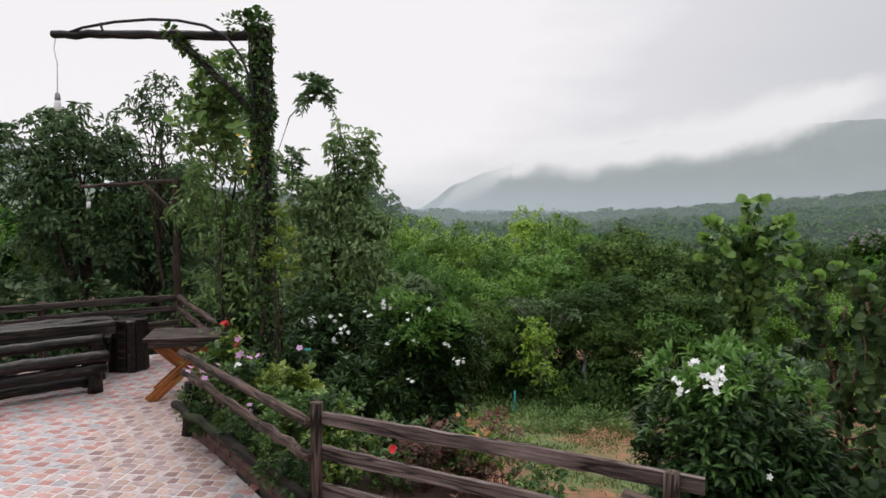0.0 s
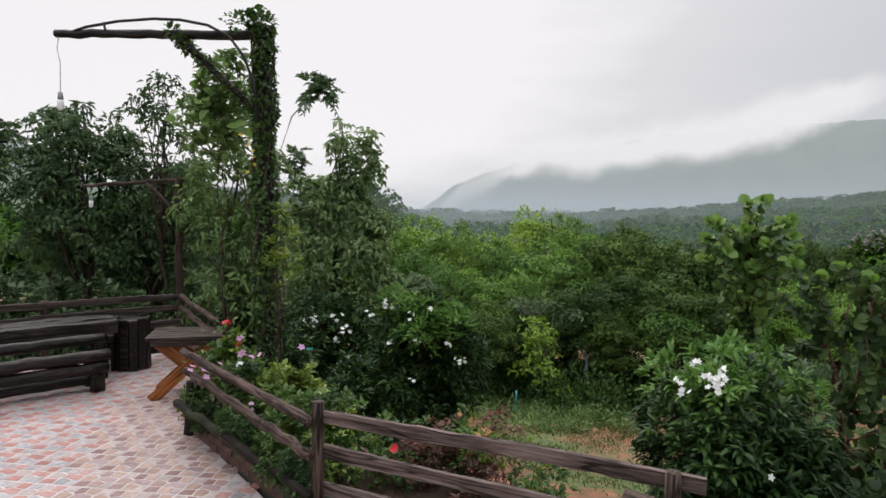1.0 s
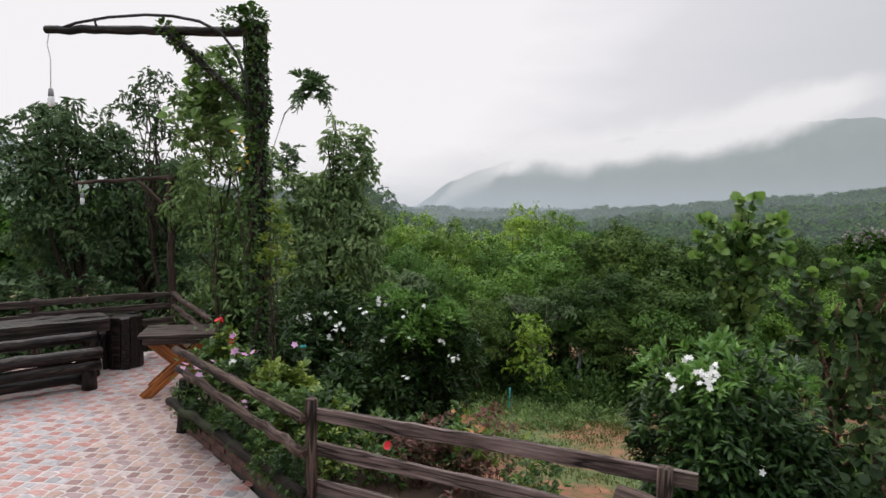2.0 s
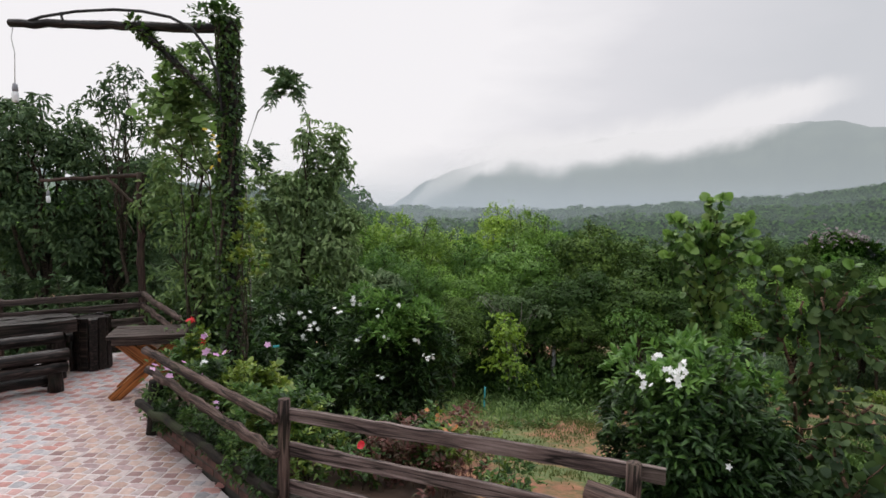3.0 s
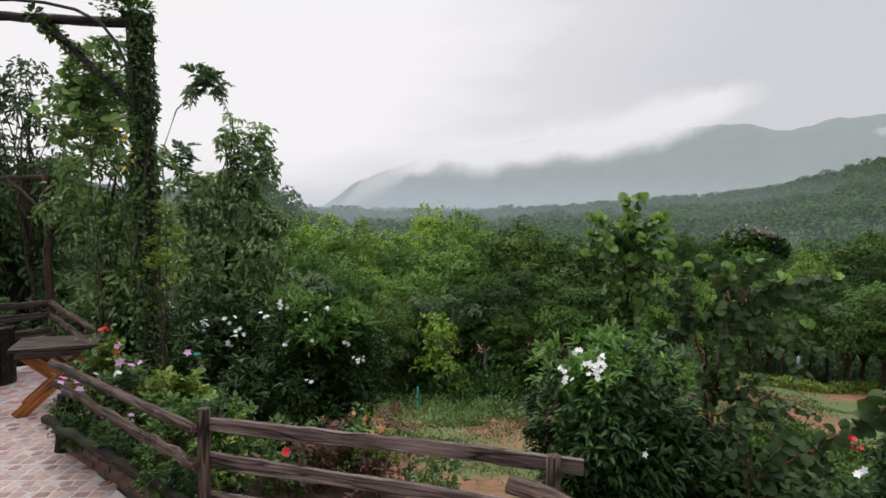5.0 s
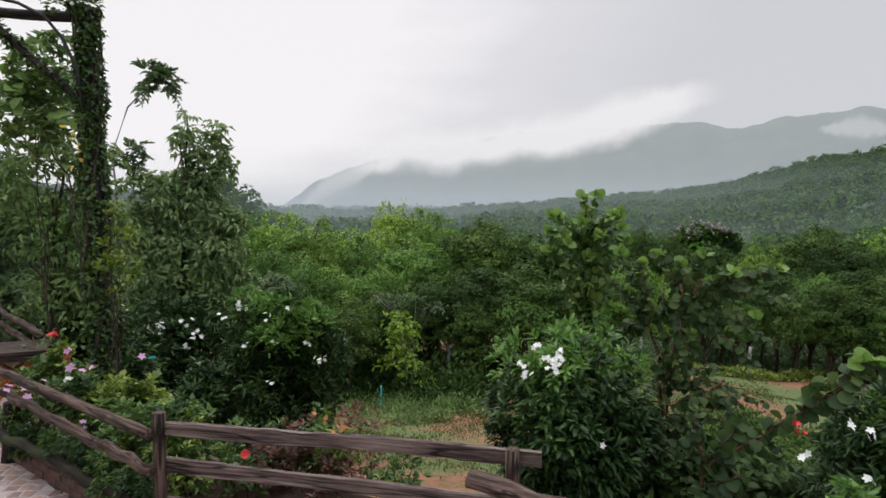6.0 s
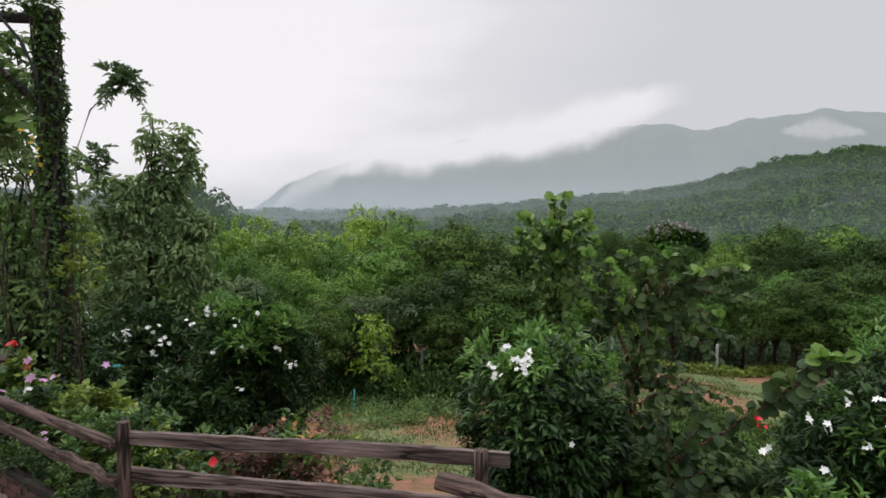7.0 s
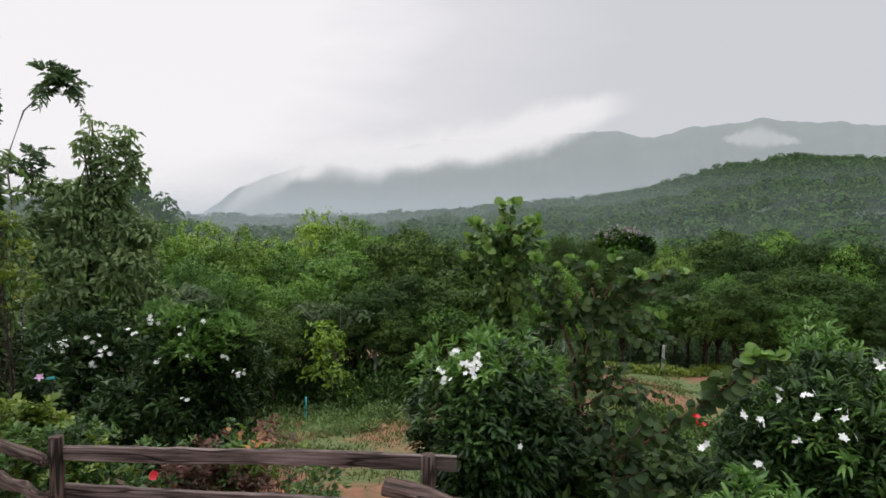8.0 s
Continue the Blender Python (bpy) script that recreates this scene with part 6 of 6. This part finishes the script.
# undergrowth, grass and far woods, which nobody could count
def bare(x, y):
    """Where the garden ground is kept open: the path and the bare red earth."""
    r, az = np.hypot(x, y), np.degrees(np.arctan2(x, y))
    open1 = (r < 15.5 + 2.0 * np.sin(az * 0.6)) & (az > 2) & (az < 17)
    open2 = (az >= 17) & (r < 24 + 1.5 * np.sin(az * 0.5))
    return open1 | open2


def scatter_clumps(name, label, mat, places, per, leaf, wide, low, high, category="undergrowth"):
    n = len(places)
    p = np.repeat(places, per, 0)
    d = ball(len(p))
    d[:, 2] = np.abs(d[:, 2])
    size = np.repeat(rng.uniform(low, high, n), per)[:, None]
    pos = p + d * size * rng.random((len(p), 1)) ** 0.5
    ob = new(name, leaf_mesh(name, mat, pos, d + ball(len(p)) * 0.7 + np.array((0, 0, 0.3)), np.array((0, 0, 1.0)) + ball(len(p)) * 0.5, leaf * (0.6 + 0.8 * rng.random(len(p))), wide))
    return tagged(ob, label, category, kind="stuff")


def on_land(n, r0, r1, a0, a1, keep=None):
    r = np.sqrt(rng.uniform(r0 ** 2, r1 ** 2, n))
    a = np.radians(rng.uniform(a0, a1, n))
    x, y = r * np.sin(a), r * np.cos(a)
    ok = np.ones(n, bool) if keep is None else keep(x, y)
    return np.stack([x, y, land(x, y)], 1)[ok]


scatter_clumps("undergrowth", "tangled green undergrowth on the slope", DEEP_LEAF, on_land(1000, 9.5, 24, -14, 30, lambda x, y: ~bare(x, y) & ((np.degrees(np.arctan2(x, y)) < 1) | (np.hypot(x, y) > 18.2))), 46, 0.16, 0.07, 0.25, 0.75)
scatter_clumps("undergrowth", "dark green undergrowth behind the terrace", DARK_LEAF, on_land(950, 9.9, 24, -50, -12), 46, 0.16, 0.08, 0.3, 0.9)
scatter_clumps("undergrowth", "bright weeds and low leaves behind the terrace fence", BED_LEAF, on_land(330, 9.6, 12.2, -42, -13), 40, 0.12, 0.06, 0.25, 0.8)
scatter_clumps("undergrowth", "dark undergrowth below the orchard trees", DARK_LEAF, on_land(1200, 26, 46, 22, 64, lambda x, y: y + 0.1 * x > 29), 44, 0.26, 0.12, 0.5, 1.5)
scatter_clumps("undergrowth", "weedy green plants on the open ground", BED_LEAF, on_land(260, 6.5, 24, 3, 62, lambda x, y: np.sin(x * 1.1) * np.sin(y * 0.9 + 1) > 0.35), 34, 0.11, 0.05, 0.12, 0.32)
scatter_clumps("undergrowth", "rank weeds and fern-like plants at the edge of the open ground", MID_LEAF, on_land(150, 11.5, 18.4, -3, 18, lambda x, y: np.hypot(x, y) > 14.6 + 1.2 * np.sin(x * 1.9)), 40, 0.15, 0.05, 0.15, 0.5)


def grass():
    pts = np.vstack([on_land(34000, 5.0, 16, 1, 50), on_land(42000, 14, 30, 1, 62)])
    k = np.sin(pts[:, 0] * 0.8 + 1) * np.sin(pts[:, 1] * 0.7) + 0.5 * np.sin(pts[:, 0] * 2.3) * np.sin(pts[:, 1] * 1.9 + 2)
    pts = pts[k + rng.normal(size=len(pts)) * 0.35 > 0.15]
    n = len(pts)
    far = np.hypot(pts[:, 0], pts[:, 1])
    ob = new("grass", leaf_mesh("grass", GRASS, pts, rng.normal(size=(n, 3)) * 0.45 + np.array((0, 0, 1.0)), ball(n), 0.025 + 0.04 * rng.random(n) + 0.002 * far, 0.010 + 0.0009 * far))
    tagged(ob, "short patchy grass on red earth", "grass", kind="stuff")


grass()


def woods(name, label, n, r0, r1, a0, a1, per, leaf, crown, mat, min_step=0.0):
    """Far trees: a dome of leaf sprays for each crown."""
    c = on_land(n, r0, r1, a0, a1)
    size = crown * rng.uniform(0.7, 1.35, len(c))
    c[:, 2] += size * 0.75
    per_blob = 5
    b = np.repeat(c, per_blob, 0) + ball(len(c) * per_blob) * np.repeat(size, per_blob)[:, None] * np.array((0.55, 0.55, 0.38))
    bs = np.repeat(size, per_blob) * rng.uniform(0.38, 0.6, len(b))
    k = per // per_blob
    p = np.repeat(b, k, 0)
    d = ball(len(p))
    d[:, 2] = np.where(d[:, 2] < -0.3, -d[:, 2], d[:, 2])
    s = np.repeat(bs, k)[:, None]
    pos = p + d * s * (0.86 + 0.18 * rng.random((len(p), 1)))
    lf = leaf * np.repeat(bs / bs.mean(), k) * (0.7 + 0.6 * rng.random(len(p)))
    ob = new(name, leaf_mesh(name, mat, pos, np.cross(d, ball(len(p))), d + np.array((0, 0, 0.35)) + ball(len(p)) * 0.10, lf, lf * 0.95))
    tagged(ob, label, "woods", kind="stuff")


woods("woods", "green tree crowns filling the near valley", 130, 52, 95, -14, 64, 1700, 0.26, 3.8, FOREST)
woods("woods", "tree crowns beyond the terrace trees", 36, 42, 95, -45, -14, 500, 0.5, 3.2, FOREST)
woods("woods", "tree crowns on the valley floor", 420, 92, 260, -26, 64, 360, 0.75, 5.0, FOREST)
woods("woods", "distant forest canopy on valley and hillside", 3000, 240, 900, -28, 62, 130, 1.35, 6.2, FOREST)
woods("woods", "close forest canopy on the hillside", 1300, 380, 880, 26, 62, 130, 1.35, 6.0, FOREST)
woods("woods", "faint far forest in the haze", 800, 880, 1900, -28, 50, 30, 4.5, 8.0, FOREST)
# dusky blossoming tree in the valley
bl, tp_ = shrub("blossoming_tree", "valley tree with dusty mauve blossom on its crown", "tree", (44.6, 60.3, -2.7), (4.6, 4.0, 3.0), 520, 12, 0.5, 0.28, FOREST, BARK, L_(44.6, 60.3), False, "", 0.2, 0.8, 0.1, 10, 12, 0.25)
m_ = 240
q_ = np.repeat(tp_[np.argsort(-tp_[:, 2])[:80]], 3, 0) + rng.normal(size=(m_, 3)) * 0.4 + np.array((0, 0, 0.4))
part("blossom", leaf_mesh("blossom", MAUVE_PETAL, q_, ball(m_), np.array((0, 0, 1.0)) + ball(m_) * 0.5, 0.55, 0.35), bl, "dusty mauve blossom")
scatter_clumps("undergrowth", "dark tangled bushes closing the open ground", DEEP_LEAF, on_land(460, 16.6, 26, -6, 21, lambda x, y: np.hypot(x, y) > 18.0 + 1.2 * np.sin(x * 1.3)), 80, 0.17, 0.08, 0.5, 1.5)
scatter_clumps("undergrowth", "dark tangled bushes under the orchard crowns", DEEP_LEAF, on_land(200, 21.5, 28, 15, 29), 80, 0.19, 0.09, 0.5, 1.3)
scatter_clumps("undergrowth", "low dark plants beneath the young trees", DEEP_LEAF, np.array([p for p in on_land(230, 5.3, 9.5, 27, 46) if not inside(p[0], p[1])]), 50, 0.12, 0.065, 0.25, 0.65)

scatter_clumps("undergrowth", "dark leafy plants scattered over the lower garden", DEEP_LEAF, on_land(190, 8.5, 19, 31, 50), 60, 0.12, 0.07, 0.2, 0.6)

# ---- pieces of the terrace: bricks and floor stones ----


def brick_mesh(l, h, w):
    bm = bmesh.new()
    bmesh.ops.create_cube(bm, size=1.0, matrix=Matrix.Diagonal((l, w, h, 1)))
    bmesh.ops.bevel(bm, geom=[e for e in bm.edges if abs(e.verts[0].co.x - e.verts[1].co.x) > 0.01], offset=0.006, segments=1, affect="EDGES")
    me = bpy.data.meshes.new("brick")
    bm.to_mesh(me)
    bm.free()
    me.materials.append(BRICK)
    return me


bricks = [brick_mesh(0.198, 0.062, 0.05), brick_mesh(0.19, 0.06, 0.05)]
for (x0, y0), (x1, y1) in (((ax, ay), (bx, by)), ((bx, by), (cx, cy))):
    d = Vector((x1 - x0, y1 - y0, 0))
    total = d.length
    d.normalize()
    ang = math.atan2(d.y, d.x)
    out = Vector((d.y, -d.x, 0))
    if out.y > 0:
        out = -out
    for row in range(3):
        s = 0.1 + (0.105 if row % 2 else 0.0)
        while s < total - 0.1:
            o = new("brick", bricks[(row + int(s * 10)) % 2])
            o.parent = planter
            c = Vector((x0, y0, 0.034 + row * 0.072)) + d * s + out * (-0.018 + 0.004 * rng.normal())
            o.matrix_basis = Matrix.Translation(c) @ Matrix.Rotation(ang + rng.normal() * 0.01, 4, "Z")
            s += 0.211

# one printed stone pattern, repeated over the floor: outlines in a unit square, which joins onto itself at its edges
CELL = [[(0.03, 0.03), (0.40, 0.06), (0.37, 0.34), (0.05, 0.30)], [(0.45, 0.04), (0.72, 0.05), (0.78, 0.30), (0.56, 0.40), (0.42, 0.32)],
        [(0.77, 0.04), (0.985, 0.03), (0.98, 0.36), (0.83, 0.31)], [(0.03, 0.355), (0.36, 0.385), (0.40, 0.60), (0.18, 0.70), (0.02, 0.62)],
        [(0.42, 0.385), (0.55, 0.45), (0.80, 0.355), (0.97, 0.41), (0.93, 0.62), (0.66, 0.66), (0.45, 0.60)],
        [(0.03, 0.68), (0.18, 0.75), (0.30, 0.71), (0.33, 0.97), (0.04, 0.975)], [(0.35, 0.685), (0.43, 0.645), (0.63, 0.71), (0.60, 0.97), (0.38, 0.97)],
        [(0.68, 0.71), (0.95, 0.67), (0.98, 0.97), (0.65, 0.97)]]
WAYS = [[0, 1, 1, 4, 0, 1, 4, 0], [3, 2, 4, 2, 5, 4, 3, 2]]
TILE, TURN = 0.29, radians(-7)
ct, st_ = math.cos(TURN), math.sin(TURN)


def stone_prism(poly):
    n = len(poly)
    v = [(x * TILE, y * TILE, -0.0035) for x, y in poly]
    mx_, my_ = sum(p[0] for p in poly) / n, sum(p[1] for p in poly) / n
    v += [((mx_ + (x - mx_) * 0.95) * TILE, (my_ + (y - my_) * 0.95) * TILE, 0.0) for x, y in poly]
    f = [tuple(range(n, 2 * n))] + [(i, (i + 1) % n, n + (i + 1) % n, n + i) for i in range(n)]
    return v, f


shapes = [stone_prism(p) for p in CELL]
piece_mesh = {}
loose_v = {k: [] for k in range(6)}
loose_f = {k: [] for k in range(6)}
count = 0
spots = []
for i in range(-32, 16):
    for j in range(-8, 34):
        u, v = (i + 0.5) * TILE, (j + 0.5) * TILE
        x, y = u * ct - v * st_, u * st_ + v * ct
        if all(inside(x + a * TILE * 0.62, y + b * TILE * 0.62) for a in (-1, 1) for b in (-1, 1)) or (inside(x, y) and inside(x - 0.25, y)):
            spots.append((abs(x + 2.6) + abs(y - 5.4), i, j))
spots.sort()
for _, i, j in spots:
    ox, oy = i * TILE, j * TILE
    band = math.sin(ox * 2.1 + 0.5 * math.sin(oy * 1.3) + 2.2) + 0.35 * math.sin(oy * 2.0 + ox)
    way_ = WAYS[1] if band > -0.05 else WAYS[0]
    for k, (sv, sf) in enumerate(shapes):
        col = way_[k]
        if count < 296:
            key = (k, col)
            if key not in piece_mesh:
                me = bpy.data.meshes.new("stone")
                me.from_pydata(sv, [], sf)
                me.materials.append(STONES[col])
                piece_mesh[key] = me
            o = new("stone", piece_mesh[key])
            o.parent = floor
            o.matrix_basis = Matrix.Rotation(TURN, 4, "Z") @ Matrix.Translation((ox, oy, 0.0012 * rng.random()))
            count += 1
        else:
            base = len(loose_v[col])
            lift = 0.0012 * rng.random()
            for a, b, c in sv:
                a, b = a + ox, b + oy
                loose_v[col].append((a * ct - b * st_, a * st_ + b * ct, c + lift))
            loose_f[col] += [tuple(q + base for q in g) for g in sf]
for col in range(6):
    if loose_v[col]:
        me = bpy.data.meshes.new("floor_stones")
        me.from_pydata(loose_v[col], [], loose_f[col])
        me.materials.append(STONES[col])
        o = new("floor_stones", me)
        o.parent = floor
        tagged(o, kind="stuff")
